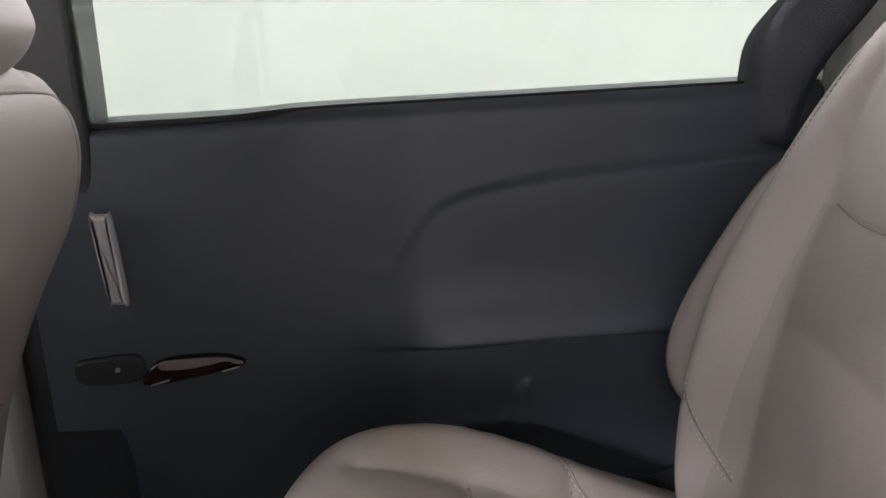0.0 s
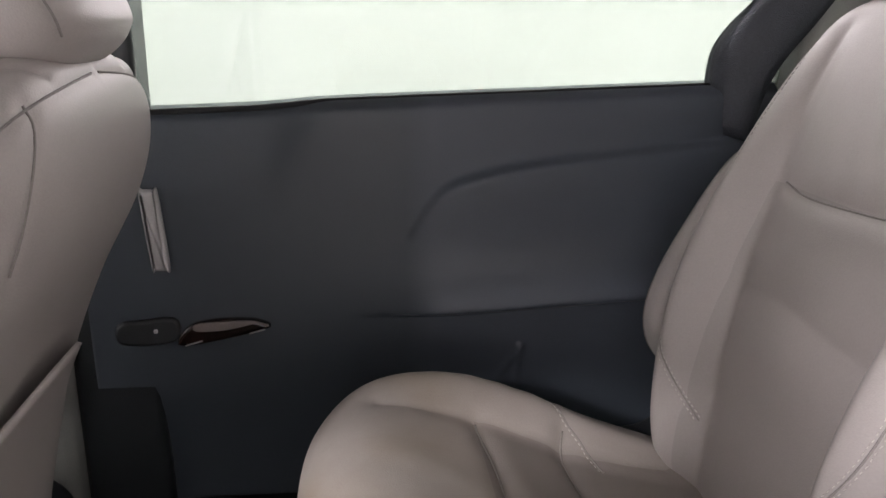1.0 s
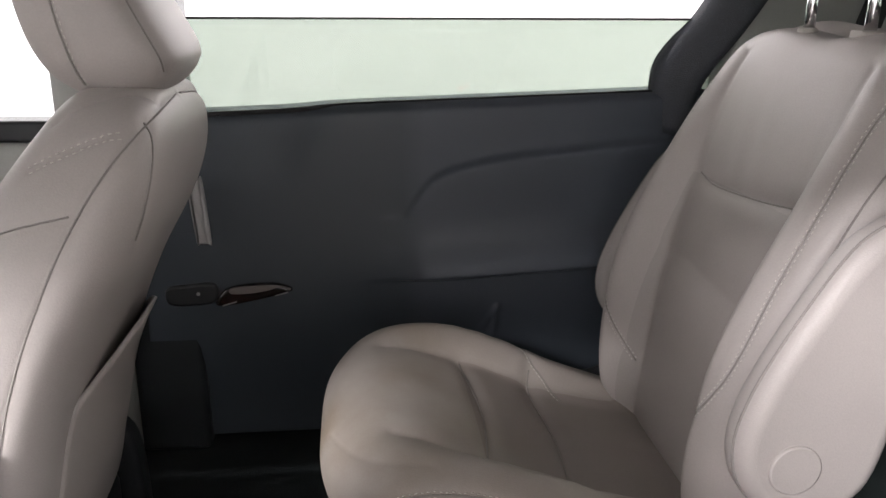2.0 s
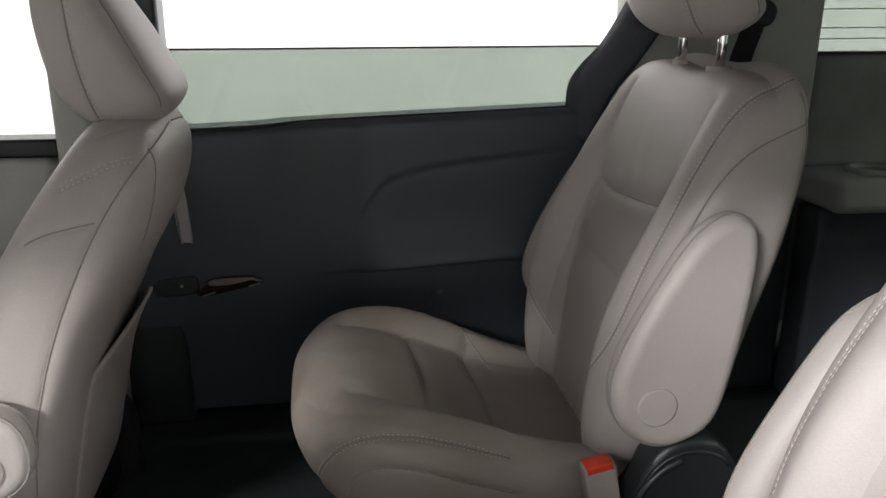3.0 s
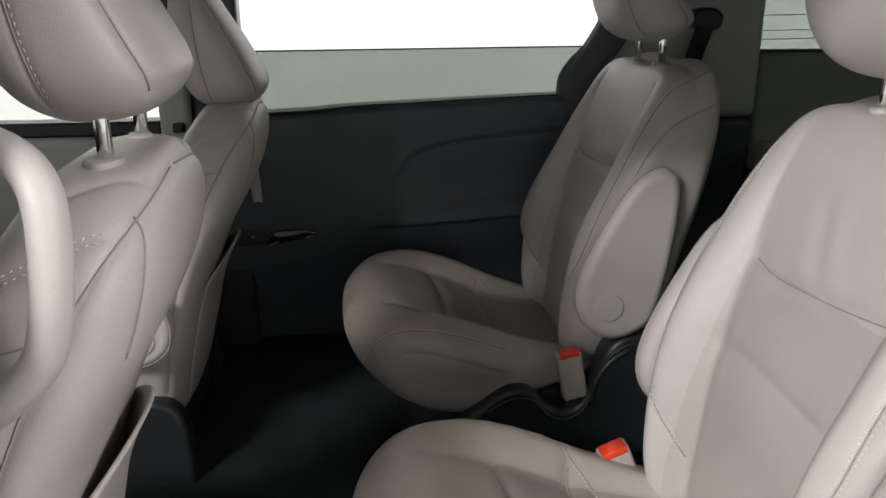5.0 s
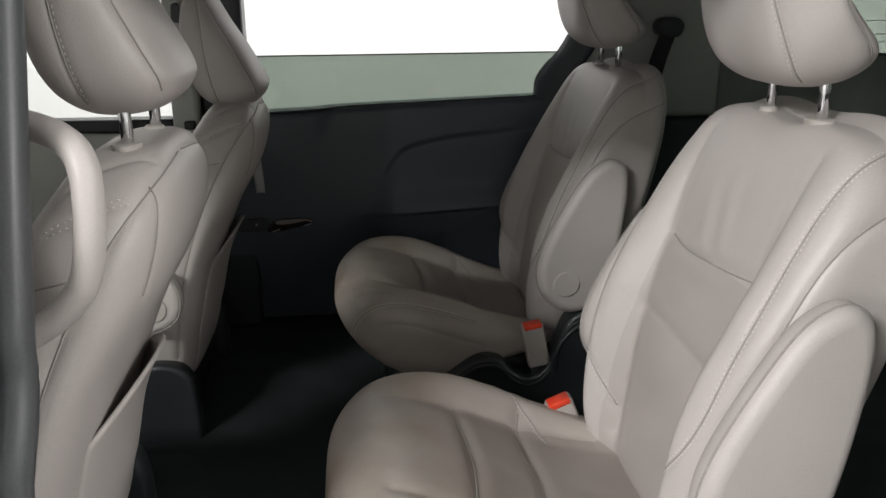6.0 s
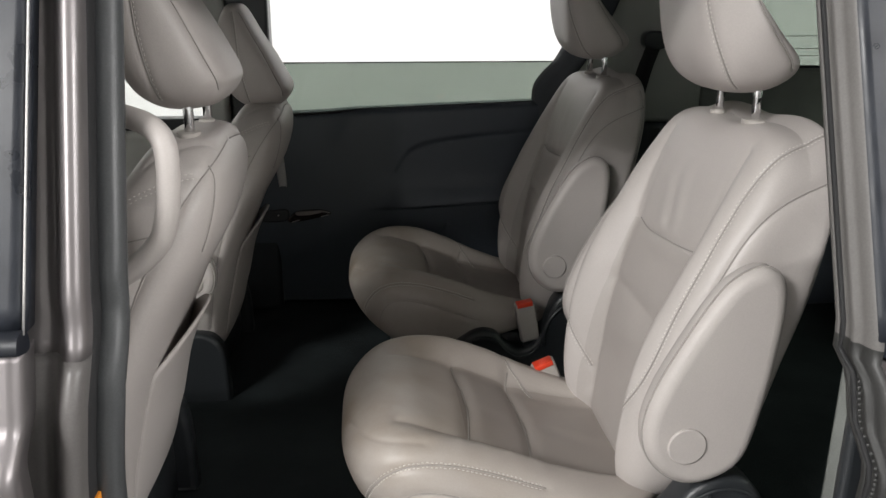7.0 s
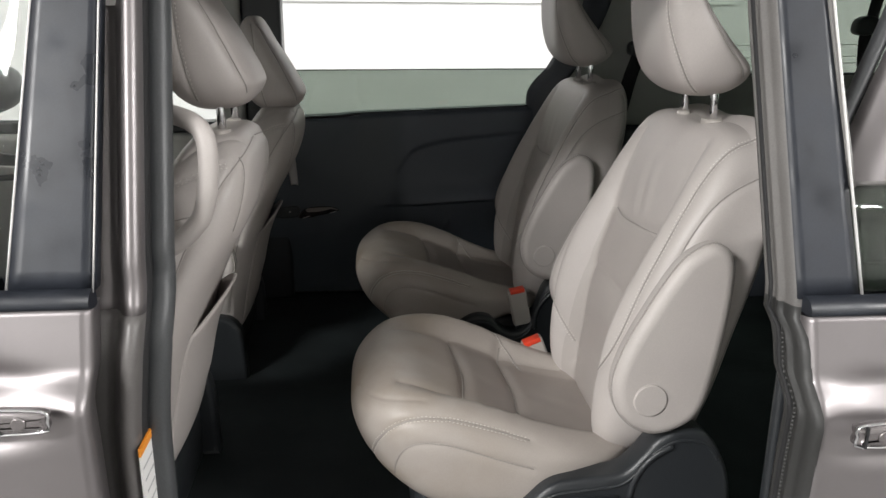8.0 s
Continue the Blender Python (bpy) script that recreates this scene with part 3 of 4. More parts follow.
COVER_DIP = [(-0.10, FLOOR_Z + 0.01), (-0.085, 0.45), (-0.05, 0.505), (0.0, 0.555), (0.05, 0.585), (0.095, 0.580), (0.125, 0.548), (0.16, 0.532), (0.20, 0.55), (0.225, 0.60), (0.25, 0.665), (0.30, 0.692), (0.36, 0.672),
             (0.40, 0.60), (0.415, 0.50), (0.42, FLOOR_Z + 0.01)]
COVER_PLAIN = [(-0.06, FLOOR_Z + 0.01), (-0.03, 0.47), (0.03, 0.545), (0.075, 0.588), (0.13, 0.598), (0.20, 0.606), (0.235, 0.635), (0.265, 0.672), (0.31, 0.69), (0.36, 0.672),
               (0.40, 0.60), (0.415, 0.50), (0.42, FLOOR_Z + 0.01)]


def side_cover(seat, sgn, outline, lever):
    o = spline(outline, 90)
    y0, y1 = sorted((sgn * 0.225, sgn * 0.287))
    c = part("side_cover", slab(o, y0, y1, 0.014, 4), PLASTIC_BLACK, seat, "black moulded plastic side cover")
    top = spline(outline[2:-2], 70)
    part("cover_rib", tube([(x, sgn * 0.2865, z - 0.020) for x, z in top[8:-8]], 0.0035, 6), PLASTIC_BLACK, c, "raised rib on the black cover")
    arc = [(0.325 + 0.105 * math.cos(w), sgn * 0.287, 0.56 + 0.105 * math.sin(w)) for w in np.linspace(1.9, 3.3, 24)]
    part("hinge_arc", tube(arc, 0.006, 8), PLASTIC_BLACK, c, "glossy raised arc over the hinge")
    if lever:
        lo = closed_spline([(0.055, 0.535), (0.06, 0.555), (0.10, 0.565), (0.19, 0.568), (0.205, 0.555), (0.20, 0.535), (0.12, 0.527)], 40)
        part("recline_lever", slab(lo, -0.305, -0.284, 0.007, 3), PLASTIC_BLACK, c, "black recline lever")
    return c


def buckle(seat, y, x=0.175, z=0.60, lean=0.25):
    w, r = 0.025, 0.006
    o = []
    for px, pz, w0 in ((w, -0.055, -90), (w, 0.050, 0), (-w, 0.050, 90), (-w, -0.055, 180)):
        for k in range(5):
            q = math.radians(w0 + 22.5 * k)
            o.append((px - math.copysign(r, px) + r * math.cos(q), pz - math.copysign(r, pz) + r * math.sin(q)))
    c, s = math.cos(lean), math.sin(lean)
    turn = [(x + px * c - pz * s, z + px * s + pz * c) for px, pz in o]
    b = part("belt_buckle", slab(turn, y - 0.016, y + 0.016, 0.006, 3), BUCKLE_GREY, seat, "greige seat belt buckle")
    btn = [(-0.020, 0.041), (-0.020, 0.0525), (0.020, 0.0525), (0.020, 0.041)]
    turn = [(x + px * c - pz * s, z + px * s + pz * c) for px, pz in btn]
    part("release_button", slab(turn, y - 0.0175, y + 0.0115, 0.002, 2), RED, b, "red press button")
    part("buckle_stalk", box(x - 0.008, x + 0.03, y - 0.006, y + 0.006, FLOOR_Z + 0.1, z - 0.04, 0.003), PLASTIC_BLACK, b)
    return b


near_chair = captain_chair()
far_chair = copy_thing(near_chair, pose(0, 0.425, 0))
near_chair.location = (-0.002, -0.415, 0)
for chair, lo in ((near_chair, COVER_PLAIN), (far_chair, COVER_DIP)):
    side_cover(chair, -1, lo, chair is near_chair)
    side_cover(chair, 1, COVER_DIP if chair is near_chair else COVER_PLAIN, False)
buckle(near_chair, 0.214, 0.158, 0.612, 0.40)
buckle(far_chair, -0.262, 0.18, 0.605, 0.20)


FRONT_BACK = [(0.45, -0.645), (0.55, -0.60), (0.66, -0.588), (0.72, -0.577), (0.82, -0.553), (0.93, -0.508), (1.04, -0.447), (1.13, -0.42), (1.2, -0.425)]


def front_seat(name_label, drop, pouch, group="front row seats"):
    seat = thing("front_seat", name_label, "car seat", group=group)

    def back_shape(s, a, b):
        u = (s + 1) / 2
        z = 0.53 + 0.66 * u
        back = smooth_table(z, FRONT_BACK)
        front = smooth_table(z, [(0.45, -0.80), (0.6, -0.77), (0.8, -0.715), (1.0, -0.64), (1.1, -0.595), (1.2, -0.545)])
        w = smooth_table(z, [(0.45, 0.20), (0.6, 0.222), (0.75, 0.245), (0.9, 0.255), (1.0, 0.248), (1.1, 0.234), (1.2, 0.195)])
        x = (front + back) / 2 + b * (back - front) / 2
        y = a * w
        fore = np.clip(-b, 0, 1)
        x = x - fore * 0.04 * np.exp(-((np.abs(a) - 0.8) / 0.17) ** 2) * np.clip((1.15 - z) * 4, 0, 1)
        return x, y, z

    seams = []
    for p in both([(-0.43, -0.01, 1.178), (-0.437, -0.10, 1.165), (-0.446, -0.148, 1.156), (-0.457, -0.181, 1.143), (-0.484, -0.219, 1.10), (-0.51, -0.237, 1.06), (-0.539, -0.246, 0.997), (-0.567, -0.252, 0.93), (-0.591, -0.25, 0.859), (-0.611, -0.241, 0.774), (-0.634, -0.215, 0.634)]):
        seams.append((p, 0.004, 0.003, True, 0))
    for p in both([(-0.446, -0.148, 1.158), (-0.440, -0.148, 1.148), (-0.437, -0.155, 1.136), (-0.438, -0.164, 1.112), (-0.442, -0.17, 1.093), (-0.462, -0.178, 1.04)]):
        seams.append((p, 0.003, 0.003, True, 0))
    for p in both([(-0.60, -0.232, 1.058), (-0.566, -0.236, 1.068), (-0.535, -0.238, 1.075), (-0.505, -0.233, 1.08)]):
        seams.append((p, 0.003, 0.003, True, 0))
    for p in both([(-0.545, -0.205, 1.12), (-0.51, -0.20, 1.137), (-0.485, -0.19, 1.146), (-0.456, -0.176, 1.148)]):
        seams.append((p, 0.003, 0.003, False, 2))
    for p in both([(-0.53, -0.165, 1.165), (-0.498, -0.143, 1.178), (-0.483, -0.132, 1.182), (-0.466, -0.12, 1.183), (-0.445, -0.10, 1.175)]):
        seams.append((p, 0.004, 0.003, False, 0))
    body = upholstered("backrest", blob(380, 220, 5.0, 3.6, back_shape), seams, seat)

    def cushion_shape(s, a, b):
        u = (s + 1) / 2
        x = -1.15 + 0.50 * u
        z = 0.62 + b * 0.075 + 0.02 * np.exp(-((np.abs(a) - 0.8) / 0.2) ** 2) * np.clip(b, 0, 1)
        return x, a * 0.255, z

    upholstered("cushion", blob(90, 50, 3.4, 3.2, cushion_shape), [], seat)
    headrest(seat, -0.484, 1.19 - 1.1 * drop, (-0.073, 0.073), body)
    # map pocket: the lower back cover gapes open along an arch
    n, m = 40, 20
    verts, faces = [], []
    for i in range(n + 1):
        for j in range(m + 1):
            a = -1 + 2 * i / n
            v = j / m
            rim = 0.900 - 0.068 * a * a
            z = 0.575 + (rim - 0.575) * v
            back = float(smooth_table(np.array([z]), FRONT_BACK)[0])
            off = -0.003 + (1 - a * a) * (pouch * min(1, 2.5 * v) ** 0.8 + 0.007 * v ** 6)
            guess = (back + 0.02, a * 0.160, z)
            verts.append(tuple(snap(TREES[body.name], [guess], off)[0]))
    for i in range(n):
        for j in range(m):
            k = i * (m + 1) + j
            faces.append((k, k + 1, k + m + 2, k + m + 1))
    p = part("map_pocket", (verts, [], faces), LEATHER, seat, "leather map pocket hanging slightly open")
    sol = p.modifiers.new("thick", "SOLIDIFY")
    sol.thickness = 0.005
    part("pedestal", box(-1.10, -0.62, -0.20, 0.20, FLOOR_Z + drop, 0.56, 0.03, 3), PLASTIC_BLACK, seat, "black seat pedestal")
    for sgn in (-1, 1):
        o = np.array([(-0.765, 0.40), (-0.762, 0.50), (-0.755, 0.57), (-0.73, 0.61), (-0.69, 0.632), (-0.65, 0.632), (-0.615, 0.612), (-0.598, 0.575), (-0.592, 0.50), (-0.59, 0.40)])
        o = np.vstack([spline(o, 40)])
        y0, y1 = sorted((sgn * 0.20, sgn * 0.250))
        part("side_cover", slab(o, y0, y1, 0.012, 4), PLASTIC_BLACK, seat, "black moulded hinge cover")
    return seat


driver = front_seat("greige leather driver's seat with a map pocket behind", 0.0, 0.020)
driver.location = (0, -0.425, 0)
passenger = front_seat("greige leather front passenger seat with a lowered headrest", 0.048, 0.015)
passenger.location = (0.01, 0.43, -0.048)
pa = closed_spline([(-0.645, 0.738), (-0.604, 0.768), (-0.598, 0.818), (-0.622, 0.857), (-0.69, 0.868), (-0.85, 0.865), (-0.95, 0.84), (-0.95, 0.79), (-0.85, 0.755), (-0.70, 0.735)], 50)
arm = part("armrest", slab(pa, -0.31, -0.265, 0.013, 4), LEATHER, passenger)
for y in (-0.302, -0.272):
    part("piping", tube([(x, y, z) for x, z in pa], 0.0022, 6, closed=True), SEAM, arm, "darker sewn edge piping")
part("pivot_cap", slab([(-0.650 + 0.026 * math.cos(k * math.pi / 16), 0.79 + 0.028 * math.sin(k * math.pi / 16)) for k in range(32)], -0.314, -0.306, 0.0025, 2), BUCKLE_GREY, arm, "round greige pivot cap")


# ---- the van ----
van = thing("minivan", "warm grey minivan with its sliding side door open", "minivan")


def sheet(nx, nz, fn, thick, flip=False):
    """A panel as a grid: fn(u, v) gives the skin; a second skin lies thick behind it along y."""
    verts, faces = [], []
    for i in range(nx + 1):
        for j in range(nz + 1):
            verts.append(fn(i / nx, j / nz))
    base = len(verts)
    verts += [(x, y + thick, z) for x, y, z in verts]
    for i in range(nx):
        for j in range(nz):
            k = i * (nz + 1) + j
            q = (k, k + 1, k + nz + 2, k + nz + 1)
            faces.append(q)
            faces.append(tuple(base + a for a in q[::-1]))
    rim = [i * (nz + 1) for i in range(nx + 1)] + [nx * (nz + 1) + j for j in range(1, nz + 1)] + \
          [i * (nz + 1) + nz for i in range(nx - 1, -1, -1)] + [j for j in range(nz - 1, 0, -1)]
    for a, b in zip(rim, rim[1:] + rim[:1]):
        faces.append((a, b, base + b, base + a))
    return verts, [], faces


def step(x, edge, soft):
    return 1 / (1 + math.exp(-max(-40, min(40, (x - edge) / soft))))


def belt(x):
    """Height of the far window sill."""
    return 1.044 + 0.031 * (x + 0.49) / 0.8 + 0.006 * step(x, -0.29, 0.02)


PAD = spline([(-0.13, 0.86), (-0.10, 0.91), (-0.07, 0.938), (-0.01, 0.958), (0.07, 0.972), (0.20, 0.985), (0.37, 1.0), (0.5, 1.01)], 120)


def far_door_skin(u, v):
    x = -0.60 + 1.02 * u
    z = FLOOR_Z + 0.02 + (belt(x) - FLOOR_Z - 0.02) * v
    y = 0.825
    top = float(np.interp(x, PAD[:, 0], PAD[:, 1]))
    left = -0.115 - 0.10 * max(0, 0.9 - z)
    inside = step(x, left, 0.022) * step(top, z, 0.0025)
    seam = 0.742 + 0.055 * (x + 0.09)
    y -= 0.015 * inside * step(z, seam, 0.003)
    y -= 0.028 * inside * math.exp(-((z - seam - 0.005) / 0.055) ** 2) * step(z, seam, 0.002)
    y += 0.010 * math.exp(-((z - seam) / 0.004) ** 2) * step(x, left, 0.02)
    y -= 0.012 * step(seam, z, 0.004) * step(x, left, 0.02)
    # sill pad rolls outwards at the window
    y += 0.022 * step(z, belt(x) - 0.004, 0.003)
    y += 0.012 * step(-0.27 - 0.6 * (belt(x) - z), x, 0.012) * step(z, 0.97, 0.02)
    # a fold in the soft lower panel
    for (xa, za), (xb, zb) in (((0.008, 0.632), (0.042, 0.684)), ((0.042, 0.684), (0.036, 0.622))):
        f = max(0, min(1, ((x - xa) * (xb - xa) + (z - za) * (zb - za)) / ((xb - xa) ** 2 + (zb - za) ** 2)))
        d = math.hypot(x - xa - f * (xb - xa), z - za - f * (zb - za))
        y -= 0.0035 * math.exp(-(d / 0.005) ** 2)
    # lower panel falls away to the floor
    y += 0.03 * step(0.55, z, 0.05)
    return x, y, z


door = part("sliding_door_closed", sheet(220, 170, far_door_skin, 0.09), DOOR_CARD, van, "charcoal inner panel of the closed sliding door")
lv = closed_spline([(-0.505, 0.936), (-0.498, 0.942), (-0.486, 0.942), (-0.479, 0.936), (-0.471, 0.832), (-0.477, 0.826), (-0.489, 0.826), (-0.496, 0.832)], 60)
part("door_lever", slab(lv, 0.790, 0.806, 0.006, 3), SATIN, door, "satin silver pull lever")
iz = closed_spline([(-0.475, 0.704), (-0.462, 0.728), (-0.44, 0.738), (-0.40, 0.742), (-0.36, 0.740), (-0.336, 0.729), (-0.36, 0.720), (-0.41, 0.709), (-0.45, 0.702)], 60)
inlay = part("trim_inlay", slab(iz, 0.812, 0.830, 0.006, 3), WOOD, door, "glossy dark brown trim inlay")
# light reflected on the inlay, drawn as a grey strip and bright lines
cap = closed_spline([(-0.446, 0.726), (-0.445, 0.737), (-0.40, 0.7405), (-0.362, 0.740), (-0.338, 0.731), (-0.362, 0.735), (-0.38, 0.731), (-0.41, 0.726)], 50)
part("inlay_reflection", slab(cap, 0.8085, 0.814, 0.002, 2), INLAY_SHEEN, inlay, "warm grey strip for the light reflected on the inlay")
for xa, za, xb, zb in ((-0.462, 0.704, -0.437, 0.711), (-0.368, 0.7205, -0.345, 0.7265)):
    part("inlay_glint", tube([(xa, 0.810, za), (xb, 0.810, zb)], 0.0012, 6), SATIN, inlay, "thin bright line for a glint on the inlay")
iz2 = closed_spline([(-0.56, 0.705), (-0.56, 0.735), (-0.52, 0.742), (-0.475, 0.742), (-0.475, 0.708), (-0.52, 0.70)], 40)
part("switch_plate", slab(iz2, 0.819, 0.832, 0.006, 3), SWITCH_BLACK, door, "black window switch plate")
part("window_switch", box(-0.508, -0.502, 0.815, 0.822, 0.722, 0.728, 0.002), SATIN, door, "small silver window switch")
part("belt_strip", tube([(x, 0.8475, belt(x) - 0.001) for x in np.linspace(-0.60, 0.33, 30)], 0.0045, 8), RUBBER, door, "black rubber window sill strip")

# far window: pane lowered half way
pane = sheet(20, 8, lambda u, v: (-0.56 + 1.06 * u, 0.862 - 0.03 * v, 1.0 + (0.203 + 0.006 * u) * v), 0.004)
pane_ob = part("window_pane", pane, GLASS_TINT, door, "half lowered green tinted pane")
part("pane_edge", tube([(-0.56 + 1.06 * u, 0.8335, 1.2035 + 0.006 * u) for u in np.linspace(0, 1, 20)], 0.0022, 6), RUBBER, pane_ob, "dark ground top edge of the pane")

# rear frame of the far door window
fr_in = spline([(0.308, 1.02), (0.316, 1.07), (0.318, 1.13), (0.342, 1.172), (0.38, 1.215), (0.42, 1.29), (0.47, 1.40), (0.50, 1.55)], 40)
fr_out = spline([(0.375, 1.0), (0.385, 1.07), (0.405, 1.12), (0.44, 1.17), (0.475, 1.225), (0.515, 1.30), (0.56, 1.41), (0.59, 1.55)], 40)
verts, faces = [], []
for (xa, za), (xb, zb) in zip(fr_in, fr_out):
    yy = 0.86 - 0.16 * (za - 1.05)
    for k in range(9):
        f = k / 8
        verts.append((xa + (xb - xa) * f, yy - 0.055 * math.sin(f * math.pi * 0.5) ** 0.7 + 0.006 * math.exp(-((f - 0.55) / 0.06) ** 2), za + (zb - za) * f))
for i in range(39):
    for k in range(8):
        q = i * 9 + k
        faces.append((q, q + 1, q + 10, q + 9))
rf = part("window_frame", (verts, [], faces), TRIM_DARK, door, "charcoal rear window frame trim")
rf.modifiers.new("thick", "SOLIDIFY").thickness = 0.05

# far B pillar and front door
part("pillar_trim", box(-0.71, -0.635, 0.80, 0.92, FLOOR_Z, 1.62, 0.015, 3), TRIM_BEIGE, van, "greige centre pillar trim")
part("pillar_seal", box(-0.635, -0.505, 0.83, 0.92, FLOOR_Z, 1.62, 0.012, 3), PLASTIC_BLACK, van, "black door frame by the pillar")
fd = part("front_door_far", box(-1.9, -0.715, 0.80, 0.92, FLOOR_Z, 1.0, 0.02, 3), TRIM_BEIGE, van, "greige inner panel of the far front door")
part("sill_strip", box(-1.9, -0.712, 0.825, 0.90, 1.0, 1.036, 0.006, 2), PLASTIC_BLACK, fd, "black window sill strip")

# far rear quarter
part("quarter_pillar", box(0.43, 0.86, 0.79, 0.90, 1.02, 1.62, 0.02, 4), TRIM_BEIGE, van, "grey rear pillar trim")
# the pillar falls into shade here; charcoal stands in for it
part("pillar_foot", box(0.47, 0.86, 0.793, 0.90, FLOOR_Z, 1.019, 0.02, 4), TRIM_DARK, van, "lower rear pillar trim, darkened to charcoal for shade")
part("quarter_lower", box(0.86, 2.36, 0.715, 0.80, FLOOR_Z, 0.868, 0.01), TRIM_DARK, van, "charcoal lower quarter panel")
part("quarter_upper", box(0.86, 2.36, 0.80, 0.90, 0.945, 1.19, 0.012, 3), QUARTER_SHADED, van, "upper quarter panel, grey trim darkened for shade")
ledge = part("quarter_ledge", box(0.86, 2.0, 0.66, 0.90, 0.868, 0.945, 0.02, 4), TRIM_BEIGE, van, "grey armrest ledge of the third row")
for x in (0.98, 1.12):
    part("cup_holder", tube([(x + 0.045 * math.cos(k * math.pi / 16), 0.735 + 0.045 * math.sin(k * math.pi / 16), 0.949) for k in range(32)], 0.008, 8, closed=True), TRIM_BEIGE, ledge, "round cup holder rim")
part("roof_side_trim", box(0.84, 2.36, 0.76, 0.86, 1.5, 1.62, 0.02, 3), TRIM_BEIGE, van, "grey roof side trim")
part("tail_pillar", box(1.9, 2.36, 0.76, 0.90, 1.19, 1.52, 0.02, 3), TRIM_BEIGE, van, "grey tail pillar trim")
qp = part("quarter_pane", box(0.84, 1.92, 0.846, 0.85, 1.19, 1.52, 0), GLASS_TINT, van, "green tinted rear quarter pane")
# thin dark lines laid on the inner face of the pane
for z in (1.222, 1.245, 1.285):
    part("pane_line", tube([(0.87, 0.8445, z), (1.9, 0.8445, z + 0.012)], 0.0012, 5), INK, qp, "thin dark line on the pane")
part("pane_surround", box(0.86, 1.92, 0.81, 0.84, 1.185, 1.197, 0.003), PLASTIC_BLACK, qp, "black lower pane surround")

# floor, roof and ends
part("floor_carpet", box(-2.2, 2.4, -0.84, 0.90, FLOOR_Z - 0.06, FLOOR_Z, 0), CARPET, van, "black floor carpet")
# roof is out of view; its front reaches forward to block lamp light
part("roof", box(-1.45, 2.42, -0.72, 0.80, 1.62, 1.69, 0.025, 3), HEADLINER, van, "grey headliner under the roof")
part("roof_rail_near", box(-1.45, 2.42, -0.74, -0.66, 1.55, 1.66, 0.02, 3), PAINT, van, "warm grey roof rail over the doors")
part("roof_rail_far", box(-1.45, 0.86, 0.76, 0.86, 1.55, 1.66, 0.02, 3), TRIM_BEIGE, van, "grey roof rail trim over the far doors")
gate = part("tailgate", box(2.36, 2.44, -0.88, 0.90, 0.35, 1.10, 0.015), TRIM_DARK, van, "charcoal tailgate panel")
part("tailgate_pane", box(2.37, 2.376, -0.80, 0.82, 1.09, 1.63, 0), GLASS_TINT, gate, "green tinted rear pane")
part("dashboard", box(-2.1, -1.62, -0.86, 0.90, 0.5, 1.02, 0.05, 4), PLASTIC_BLACK, van, "black dashboard")
ws = sheet(8, 8, lambda u, v: (-2.18 + 0.76 * v, -0.80 + 1.60 * u, 1.02 + 0.62 * v), 0.004)
part("windscreen", ws, GLASS_CLEAR, van, "clear raked windscreen")
hood = sheet(14, 14, lambda u, v: (-2.95 + 0.95 * v, -0.88 + 1.78 * u, 0.80 + 0.22 * v ** 0.6 - 0.06 * (2 * u - 1) ** 2), 0.004)
part("bonnet", hood, PAINT, van, "warm grey painted bonnet")
part("bumper", box(-3.05, -2.85, -0.90, 0.92, 0.22, 0.78, 0.06, 4), PAINT, van, "warm grey front bumper")
part("underbody", box(-2.9, 2.4, -0.80, 0.84, 0.22, FLOOR_Z - 0.06, 0.02), PLASTIC_BLACK, van, "black underbody")
for x in (-2.15, 1.22):
    for y in (-0.83, 0.86):
        ring = [(0.335 * math.cos(k * math.pi / 24), 0.335 + 0.335 * math.sin(k * math.pi / 24)) for k in range(48)]
        w = part("tyre", slab([(x + a, b) for a, b in ring], y - 0.09, y + 0.09, 0.03, 3), RUBBER, van, "black road tyre")
        ring = [(0.21 * math.cos(k * math.pi / 24), 0.335 + 0.21 * math.sin(k * math.pi / 24)) for k in range(48)]
        part("rim", slab([(x + a, b) for a, b in ring], y - 0.092, y + 0.092, 0.02, 3), SATIN, w, "silver wheel rim")

# outer skins and mirror
part("near_rear_skin", box(0.47, 2.42, -0.885, -0.868, 0.25, 1.05, 0.005), PAINT, van, "warm grey outer skin behind the sliding door")
def wing(u, v):
    x = -2.92 + 1.16 * u
    arch = math.sqrt(max(0.0, 0.37 ** 2 - (x + 2.15) ** 2))
    low = max(0.25, 0.335 + arch) if arch else 0.25
    return x, -0.925 - 0.012 * math.sin(math.pi * v), low + (0.95 - low) * v


fender = sheet(40, 12, wing, 0.01)
part("near_front_wing", fender, PAINT, van, "warm grey front wing over the wheel")
part("far_outer_skin", box(-2.9, 2.4, 0.925, 0.945, 0.25, 1.02, 0.006), PAINT, van, "warm grey outer skin of the far side")
part("front_pane_far", box(-1.75, -0.715, 0.855, 0.859, 1.03, 1.56, 0), GLASS_CLEAR, fd, "clear front door pane")
part("lever_recess", slab(closed_spline([(-1.50, 0.86), (-1.48, 0.935), (-1.40, 0.94), (-1.345, 0.92), (-1.35, 0.865), (-1.42, 0.85)], 40), 0.792, 0.806, 0.005, 3), PLASTIC_BLACK, fd, "black lever recess")
part("door_lever", slab(closed_spline([(-1.46, 0.875), (-1.45, 0.90), (-1.38, 0.90), (-1.362, 0.885), (-1.38, 0.875)], 30), 0.778, 0.794, 0.004, 3), SATIN, fd, "satin silver door lever")


def mirror_shape(s, a, b):
    u = (s + 1) / 2
    return -1.62 + 0.155 * a, 1.10 + 0.10 * b + 0.03 * a, 1.02 + 0.18 * u + 0.02 * a


